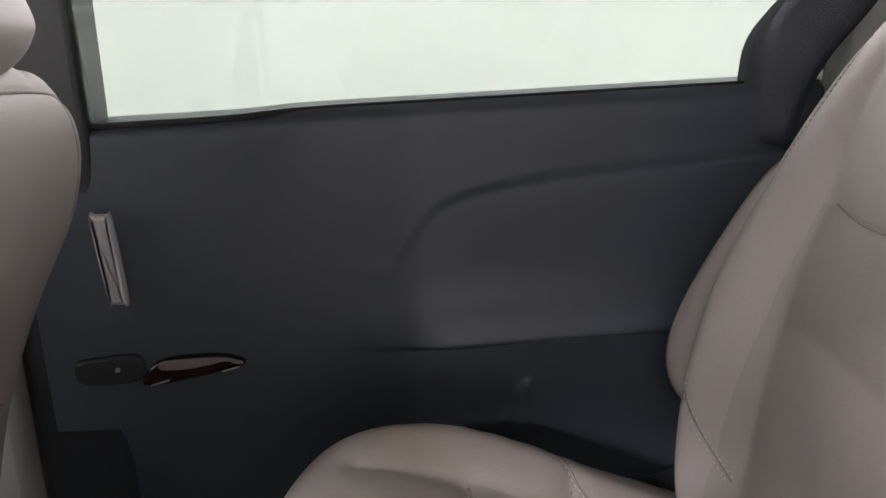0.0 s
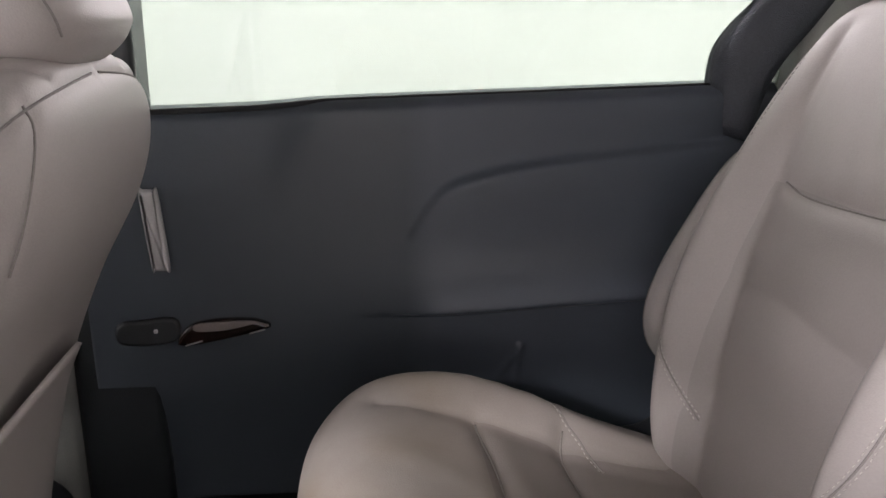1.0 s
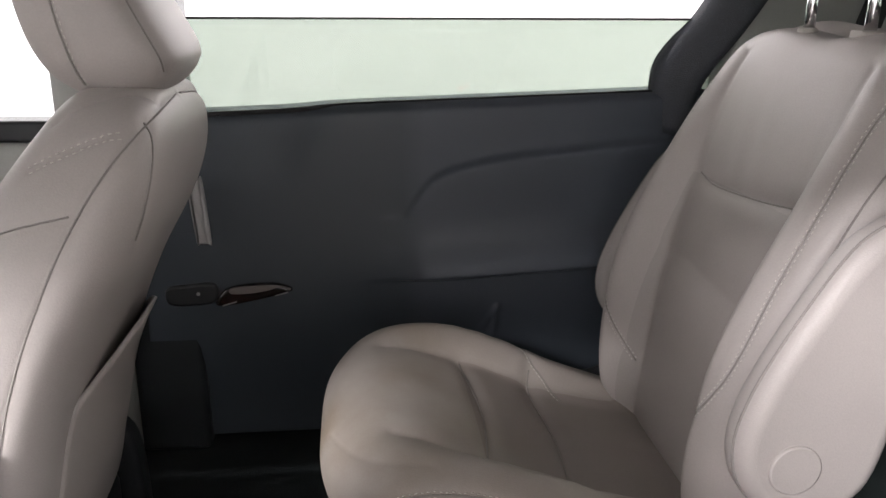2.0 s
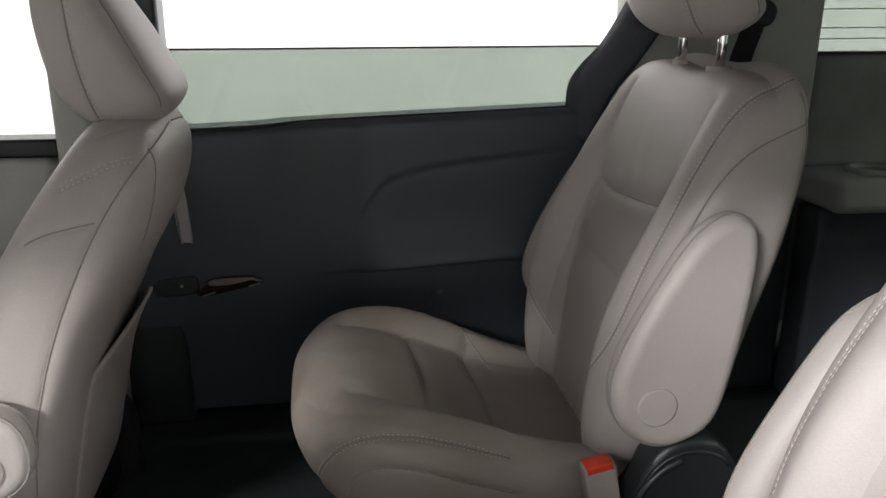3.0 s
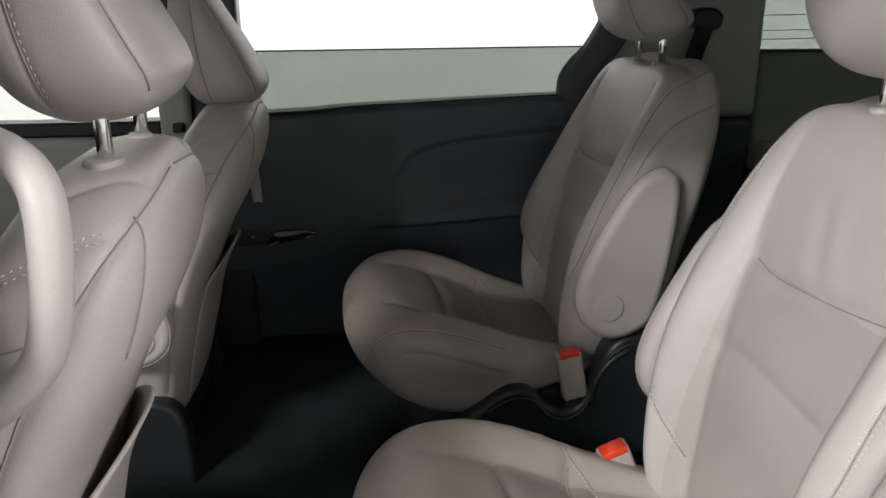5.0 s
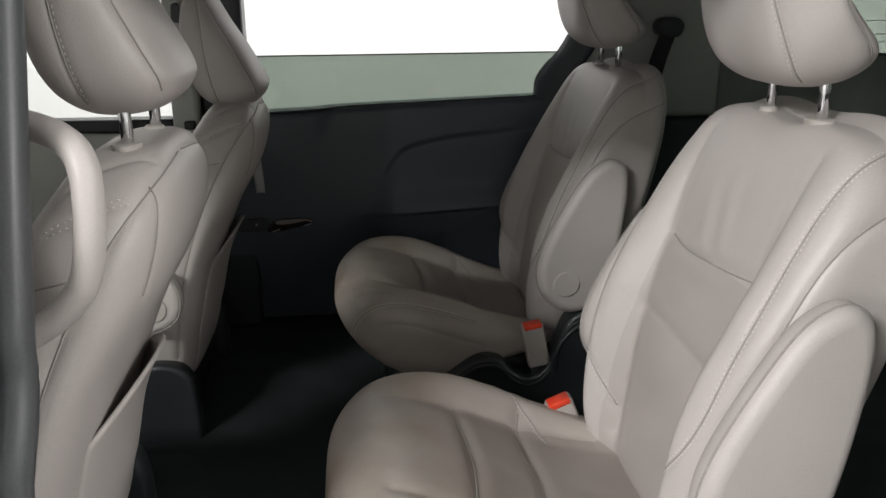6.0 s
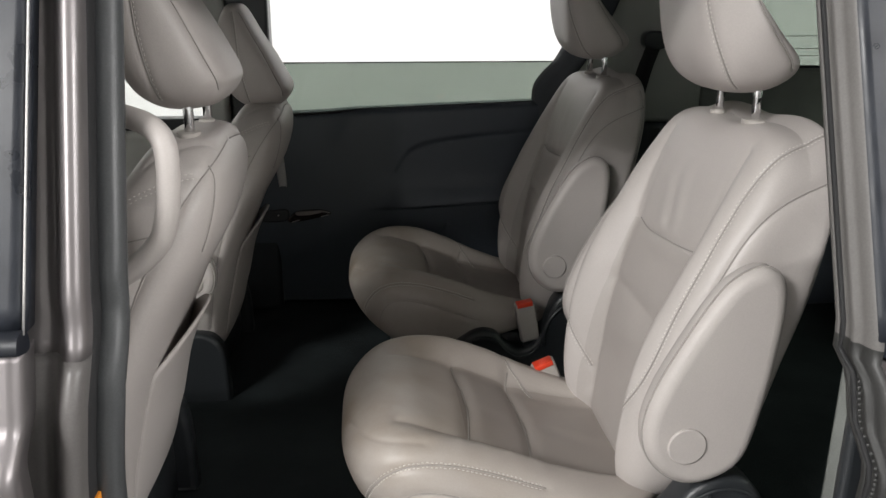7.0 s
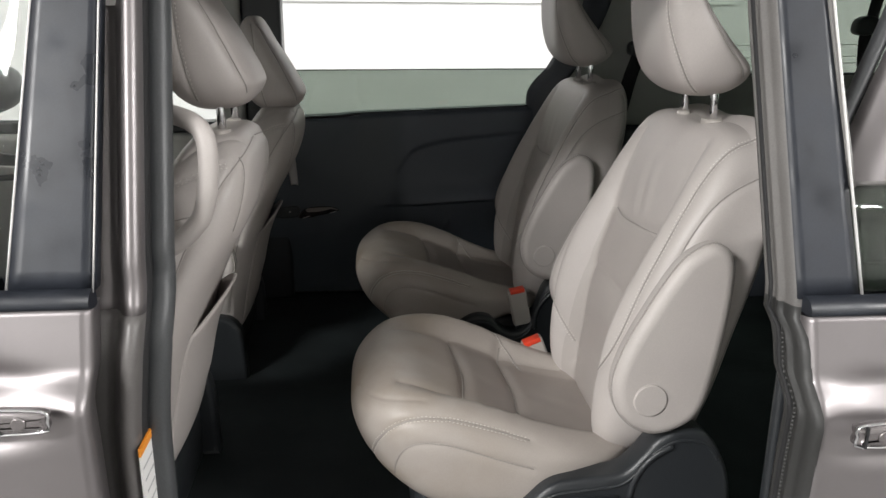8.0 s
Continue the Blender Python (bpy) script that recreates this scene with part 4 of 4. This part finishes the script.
verts, faces = blob(48, 24, 2.8, 2.8, mirror_shape)
mir = part("side_mirror", ([tuple(v) for v in verts], [], faces), PLASTIC_BLACK, van, "black far side mirror housing")
part("mirror_arm", box(-1.70, -1.60, 0.92, 1.06, 1.02, 1.06, 0.012, 3), PLASTIC_BLACK, mir, "black mirror arm")


# ---- near side: front door, centre pillar, open sliding door ----
def smooth01(t):
    t = max(0.0, min(1.0, t))
    return t * t * (3 - 2 * t)


def skin_y(z, y_off=0.0):
    """Outer skin of a near door: a shoulder over the handle, flatter below."""
    y = -0.885 - 0.30 * min(0.115, max(0, 1.03 - z)) * 1.0
    y -= 0.035 * smooth01((0.94 - z) / 0.05)
    y += 0.012 * (1 - math.exp(-max(0, 0.885 - z) / 0.12))
    return y + y_off


def near_skin(x0, x1, z0, z1, y_off, cup_x, cup_z):
    def fn(u, v):
        z = z0 + (z1 - z0) * v
        x = x0 + (x1 - x0) * u
        r2 = ((x - cup_x) / 0.10) ** 2 + ((z - cup_z) / 0.048) ** 2
        y = skin_y(z, y_off) + 0.022 * math.exp(-r2 ** 2)
        return x, y, z
    return fn


def handle(parent, x0, x1, z, y, lock_x):
    bar = closed_spline([(x0, z - 0.014), (x0 - 0.004, z), (x0, z + 0.014), ((x0 + x1) / 2, z + 0.018), (x1, z + 0.014), (x1 + 0.006, z), (x1, z - 0.014), ((x0 + x1) / 2, z - 0.016)], 60)
    h = part("door_handle", slab(bar, y - 0.012, y + 0.010, 0.010, 6), HANDLE_PAINT, parent, "warm grey pull handle with bright edges")
    edge = [(a, y - 0.008, b) for a, b in bar]
    part("handle_edge", tube(edge, 0.0022, 6, closed=True), CHROME, h, "bright handle edge")
    disc = [(lock_x + 0.0095 * math.cos(k * math.pi / 12), z + 0.0095 * math.sin(k * math.pi / 12)) for k in range(24)]
    part("lock_cap", slab(disc, y - 0.0145, y - 0.010, 0.002, 2), HANDLE_PAINT, h, "round silver lock cap")
    part("handle_gap", box(lock_x - 0.026, lock_x - 0.023, y - 0.0135, y - 0.006, z - 0.014, z + 0.015, 0), RUBBER, h, "dark gap in the handle")
    return h


nfd = part("front_door_near", sheet(90, 110, near_skin(-1.75, -0.603, 0.25, 1.013, 0.0, -0.74, 0.892), 0.05), PAINT, van, "warm grey painted skin of the closed front door")
handle(nfd, -0.80, -0.645, 0.897, skin_y(0.897) - 0.012, -0.672)


def sash(x0, x1, xt0, xt1, y_off):
    return sheet(6, 20, lambda u, v: (x0 + (x1 - x0) * u + ((xt0 - x0) * (1 - u) + (xt1 - x1) * u) * v,
                                      -0.868 + y_off + 0.33 * 0.56 * v, 1.03 + 0.56 * v), 0.03)


part("window_sash", sash(-0.712, -0.601, -0.662, -0.585, 0), SASH_BLACK, nfd, "gloss black window sash with smudges")
part("sash_edge", tube([(-0.601 + 0.016 * v, -0.870 + 0.185 * v, 1.03 + 0.56 * v) for v in np.linspace(0, 1, 12)], 0.0014, 6), SATIN, nfd, "thin bright sash edge")
part("sash_front_edge", tube([(-0.712 + 0.05 * v, -0.868 + 0.185 * v, 1.03 + 0.56 * v) for v in np.linspace(0, 1, 12)], 0.0018, 6), SATIN, nfd, "thin grey glass edge")
belt_o = closed_spline([(-0.888, 1.013), (-0.893, 1.019), (-0.887, 1.031), (-0.873, 1.036), (-0.86, 1.03), (-0.86, 1.01)], 20)


def moulding(x0, x1, y_off):
    verts, faces = [], []
    m = len(belt_o)
    for x in (x0, x1):
        verts += [(x, y + y_off, z) for y, z in belt_o]
    faces = [(k, (k + 1) % m, m + (k + 1) % m, m + k) for k in range(m)] + [tuple(range(m))[::-1], tuple(range(m, 2 * m))]
    return verts, [], faces


part("belt_moulding", moulding(-1.75, -0.601, 0), SASH_BLACK, nfd, "black belt moulding under the window")
part("front_pane", sheet(4, 4, lambda u, v: (-1.6 + 0.9 * u + 0.04 * v, -0.862 + 0.185 * v, 1.03 + 0.54 * v), 0.004), GLASS_CLEAR, nfd, "clear front door pane")


def pillar_y(z):
    return -0.852 + 0.33 * max(0, z - 1.05) - 0.042 * smooth01((1.04 - z) / 0.12)


def pillar_x(z):
    return -0.018 * smooth01((1.0 - z) / 0.22)


def sweep(section, zs):
    verts, faces = [], []
    n = len(section)
    for z in zs:
        for x, d in section:
            verts.append((x + pillar_x(z), pillar_y(z) + d, z))
    for i in range(len(zs) - 1):
        for k in range(n - 1):
            q = i * n + k
            faces.append((q, q + 1, q + n + 1, q + n))
    return verts, [], faces


zs = np.linspace(0.3, 1.6, 90)
sec = spline([(-0.640, 0.05), (-0.610, 0.048), (-0.594, 0.052), (-0.580, 0.046), (-0.570, 0.030), (-0.563, 0.020), (-0.557, 0.020), (-0.554, 0.028), (-0.553, 0.05), (-0.552, 0.08), (-0.553, 0.11)], 56)
# one jamb in two tones: shade below the belt is put into the colour
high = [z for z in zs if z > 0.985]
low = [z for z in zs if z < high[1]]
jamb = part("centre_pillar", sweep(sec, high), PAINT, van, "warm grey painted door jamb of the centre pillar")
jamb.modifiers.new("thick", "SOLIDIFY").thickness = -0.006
part("lower_jamb", sweep(sec, low), JAMB_LOW, jamb, "lower door jamb, darkened for shade").modifiers.new("thick", "SOLIDIFY").thickness = -0.006
core = part("pillar_core", box(-0.66, -0.565, -0.80, -0.745, 0.30, 1.0, 0.01), PLASTIC_BLACK, jamb, "black pillar core")
base_sec = [(-0.5535, 0.042), (-0.549, 0.046), (-0.548, 0.075), (-0.549, 0.108)]
part("seal_base", sweep(base_sec, zs), RUBBER, jamb, "black rubber base strip of the door seal").modifiers.new("thick", "SOLIDIFY").thickness = -0.003
seal_pts = [(-0.537 + pillar_x(z), pillar_y(z) + 0.088, z) for z in zs]
part("door_seal", tube(seal_pts, 0.0195, 16), SEAL_GREY, jamb, "black rubber door seal")
part("seal_lip", tube([(x - 0.021, y - 0.014, z) for x, y, z in seal_pts], 0.010, 10), PLASTIC_BLACK, jamb, "thin black seal lip")
inner = sheet(6, 40, lambda u, v: (-0.68 + 0.13 * u, pillar_y(0.4 + 1.2 * v) + 0.115 + 0.012 * math.sin(u * math.pi), 0.4 + 1.2 * v), 0.02)
part("pillar_cover", inner, TRIM_BEIGE, jamb, "grey inner pillar cover")
grab = spline([(-0.64, -0.585, 1.24), (-0.561, -0.62, 1.238), (-0.533, -0.64, 1.236), (-0.50, -0.668, 1.229), (-0.479, -0.69, 1.215), (-0.472, -0.70, 1.188), (-0.474, -0.705, 1.14), (-0.483, -0.703, 1.10), (-0.495, -0.70, 1.078), (-0.52, -0.695, 1.053), (-0.55, -0.69, 1.033), (-0.61, -0.683, 1.0)], 80)
part("grab_handle", tube(grab, 0.0150, 18), LEATHER, jamb, "greige moulded grab handle")
lab = part("tyre_label", box(-0.5625, -0.5600, -0.883, -0.806, 0.56, 0.80, 0), STICKER, jamb, "white information label with an orange head")
part("label_head", box(-0.5625, -0.5592, -0.8832, -0.8058, 0.789, 0.802, 0), ORANGE, lab, "orange label head")
for k in range(9):
    part("print_bar", box(-0.561, -0.5594, -0.876 + 0.004 * (k % 3), -0.815 - 0.006 * (k % 2), 0.765 - 0.021 * k, 0.768 - 0.021 * k, 0), INK, lab, "grey printed bar")
part("white_label", box(-0.605, -0.575, pillar_y(1.41) + 0.036, pillar_y(1.41) + 0.042, 1.395, 1.43, 0), STICKER, jamb, "small white label")
part("door_sill", box(-0.62, 0.45, -0.90, -0.80, 0.28, FLOOR_Z + 0.01, 0.02, 3), PAINT, van, "warm grey door sill")

# open sliding door, pushed back along the side
OFF = -0.10
sd = part("sliding_door_open", sheet(90, 110, near_skin(0.330, 1.45, 0.25, 1.013, OFF, 0.432, 0.885), 0.045), PAINT, van, "warm grey painted skin of the opened sliding door")
handle(sd, 0.367, 0.517, 0.886, skin_y(0.886, OFF) - 0.012, 0.397)
part("window_sash", sash(0.324, 0.408, 0.306, 0.374, OFF), SASH_BLACK, sd, "gloss black window sash")
part("sash_edge", tube([(0.410 - 0.034 * v, -0.972 + 0.185 * v, 1.03 + 0.56 * v) for v in np.linspace(0, 1, 12)], 0.0022, 6), SATIN, sd, "bright sash edge")
part("glass_divider", sheet(3, 10, lambda u, v: (0.4085 + 0.008 * u - 0.036 * v - 0.0085, -0.9255 + 0.1386 * v, 1.17 + 0.42 * v), 0.012), FLANGE_GREY, sd, "pale glass run strip")
part("belt_moulding", moulding(0.33, 1.45, OFF), SASH_BLACK, sd, "black belt moulding under the window")
slider = part("slider_pane", sheet(4, 4, lambda u, v: (0.40 + 0.95 * u - 0.008 * v, -0.955 + 0.046 * v, 1.03 + 0.14 * v), 0.004), GLASS_TINT, sd, "half lowered green tinted sliding door pane")
part("pane_edge", tube([(0.395 + 0.95 * u, -0.909, 1.1715) for u in np.linspace(0, 1, 8)], 0.003, 6), FLANGE_GREY, slider, "pale ground top edge of the pane")


def edge_y(z):
    return skin_y(z, OFF) if z < 1.0 else -0.968 + 0.33 * max(0, z - 1.03)


verts, faces = [], []
esec = [(0.331, 0.0), (0.326, 0.001), (0.321, 0.006), (0.318, 0.016), (0.317, 0.024), (0.312, 0.026), (0.311, 0.032), (0.314, 0.036), (0.313, 0.050), (0.309, 0.053), (0.309, 0.060), (0.335, 0.066)]
ez = np.linspace(0.25, 1.6, 80)
for z in ez:
    lean = -0.018 * max(0, z - 1.03) / 0.57
    y0 = edge_y(z) * (1 - smooth01((z - 0.97) / 0.06)) + (-0.968 + 0.33 * max(0, z - 1.03)) * smooth01((z - 0.97) / 0.06)
    for x, d in esec:
        verts.append((x + lean, y0 + d, z))
n = len(esec)
for i in range(len(ez) - 1):
    for k in range(n - 1):
        q = i * n + k
        faces.append((q, q + 1, q + n + 1, q + n))
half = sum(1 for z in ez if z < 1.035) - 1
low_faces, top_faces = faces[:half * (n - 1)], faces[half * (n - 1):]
# dark rubber and painted flange, both toned darker for the opening's shade
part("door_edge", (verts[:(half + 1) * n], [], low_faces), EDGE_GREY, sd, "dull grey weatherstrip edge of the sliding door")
shift = half * n
part("sash_flange", (verts[shift:], [], [tuple(q - shift for q in f) for f in top_faces]), FLANGE_GREY, sd, "warm grey flange of the sliding door's window frame")
bead_v, bead_f = [], []
for z in np.arange(0.30, 0.985, 0.006):
    y0 = edge_y(z) + 0.040
    k = len(bead_v)
    for dx in (-0.0015, 0.001):
        for dy in (0, 0.002):
            for dz in (0, 0.003):
                bead_v.append((0.313 + dx, y0 + dy, z + dz))
    bead_f += [(k, k + 1, k + 3, k + 2), (k, k + 4, k + 5, k + 1), (k + 2, k + 3, k + 7, k + 6), (k, k + 2, k + 6, k + 4), (k + 1, k + 5, k + 7, k + 3)]
part("bead_strip", (bead_v, [], bead_f), BEAD_GREY, sd, "row of small pale beads along the door edge")
part("edge_seal", tube([(0.313 - 0.018 * max(0, z - 1.03) / 0.57, edge_y(z) + 0.05, z) for z in ez], 0.004, 8), RUBBER, sd, "black seal on the door edge")
part("inner_panel", box(0.34, 1.42, -0.925, -0.905, 0.40, 1.02, 0.008), PLASTIC_BLACK, sd, "charcoal inner panel of the sliding door")

# near rear quarter
ql = part("rear_quarter", box(0.45, 2.42, -0.80, -0.72, FLOOR_Z, 1.08, 0.012), QUARTER_SHADED, van, "mid grey near rear quarter panel")
c_in = spline([(0.425, 1.04), (0.44, 1.12), (0.488, 1.22), (0.562, 1.36), (0.632, 1.5), (0.672, 1.6)], 30)
verts, faces = [], []
for k, (x, z) in enumerate(c_in):
    y = -0.84 + 0.30 * (z - 1.06)
    for dx, dy in ((0.0, 0.03), (-0.012, 0.012), (0.0, -0.008), (0.05, -0.012), (0.11, -0.004), (0.115, 0.03)):
        verts.append((x + dx, y + dy, z))
for i in range(29):
    for k in range(5):
        q = i * 6 + k
        faces.append((q, q + 1, q + 7, q + 6))
part("rear_jamb", (verts, [], faces), PAINT, ql, "painted rear jamb of the door opening")
part("jamb_seal", tube([(x - 0.020, -0.815 + 0.30 * (z - 1.06), z) for x, z in c_in], 0.012, 10), SEAL_GREY, ql, "black rubber seal on the rear jamb")
part("near_quarter_pane", sheet(4, 4, lambda u, v: (0.60 + 1.75 * u + 0.2 * v * (1 - u), -0.82 + 0.15 * v, 1.07 + 0.5 * v), 0.004), GLASS_TINT, ql, "green tinted near quarter pane")

# seat belts
strap = spline([(0.675, 0.745, 1.275), (0.66, 0.735, 1.24), (0.635, 0.725, 1.17), (0.60, 0.72, 1.0), (0.57, 0.72, 0.75), (0.55, 0.74, 0.45)], 40)
verts, faces = [], []
for x, y, z in strap:
    for dx, dy in ((-0.024, 0), (0.024, 0), (0.024, 0.002), (-0.024, 0.002)):
        verts.append((x + dx, y + dy, z))
for i in range(39):
    for k in range(4):
        faces.append((i * 4 + k, i * 4 + (k + 1) % 4, i * 4 + 4 + (k + 1) % 4, i * 4 + 4 + k))
sb = part("seat_belt", (verts, [], faces), WEBBING, van, "black seat belt strap hanging from the pillar")
part("belt_guide", slab(closed_spline([(0.64, 1.265), (0.645, 1.30), (0.69, 1.305), (0.715, 1.285), (0.705, 1.255), (0.67, 1.25)], 36), 0.735, 0.785, 0.008, 3), PLASTIC_BLACK, sb, "black belt guide on the pillar")
part("belt_tongue", box(-0.675, -0.645, 0.775, 0.80, 1.012, 1.036, 0.006, 3), PLASTIC_BLACK, van, "black belt stop on the far pillar")
adj = part("belt_adjuster", slab(closed_spline([(-0.684, 1.20), (-0.684, 1.33), (-0.672, 1.345), (-0.660, 1.33), (-0.660, 1.20), (-0.672, 1.19)], 40), 0.790, 0.803, 0.004, 3), PLASTIC_BLACK, van, "black belt height adjuster slot")
part("adjuster_knob", slab(closed_spline([(-0.682, 1.262), (-0.682, 1.29), (-0.672, 1.296), (-0.662, 1.29), (-0.662, 1.262), (-0.672, 1.256)], 30), 0.776, 0.794, 0.004, 3), TRIM_BEIGE, adj, "grey adjuster knob")
rear_run = spline([(1.50, 0.765, 1.56), (1.492, 0.762, 1.46), (1.478, 0.758, 1.37), (1.462, 0.755, 1.33), (1.47, 0.752, 1.20), (1.50, 0.75, 0.96)], 40)
verts, faces = [], []
for x, y, z in rear_run:
    for dx, dy in ((-0.022, 0), (0.022, 0), (0.022, 0.002), (-0.022, 0.002)):
        verts.append((x + dx, y + dy, z))
for i in range(39):
    for k in range(4):
        faces.append((i * 4 + k, i * 4 + (k + 1) % 4, i * 4 + 4 + (k + 1) % 4, i * 4 + 4 + k))
rear_belt = part("seat_belt", (verts, [], faces), WEBBING, van, "black seat belt strap of the third row")
part("belt_guide", slab(closed_spline([(1.425, 1.335), (1.43, 1.375), (1.47, 1.39), (1.505, 1.375), (1.50, 1.34), (1.46, 1.325)], 36), 0.745, 0.79, 0.008, 3), PLASTIC_BLACK, rear_belt, "black belt guide by the quarter pane")
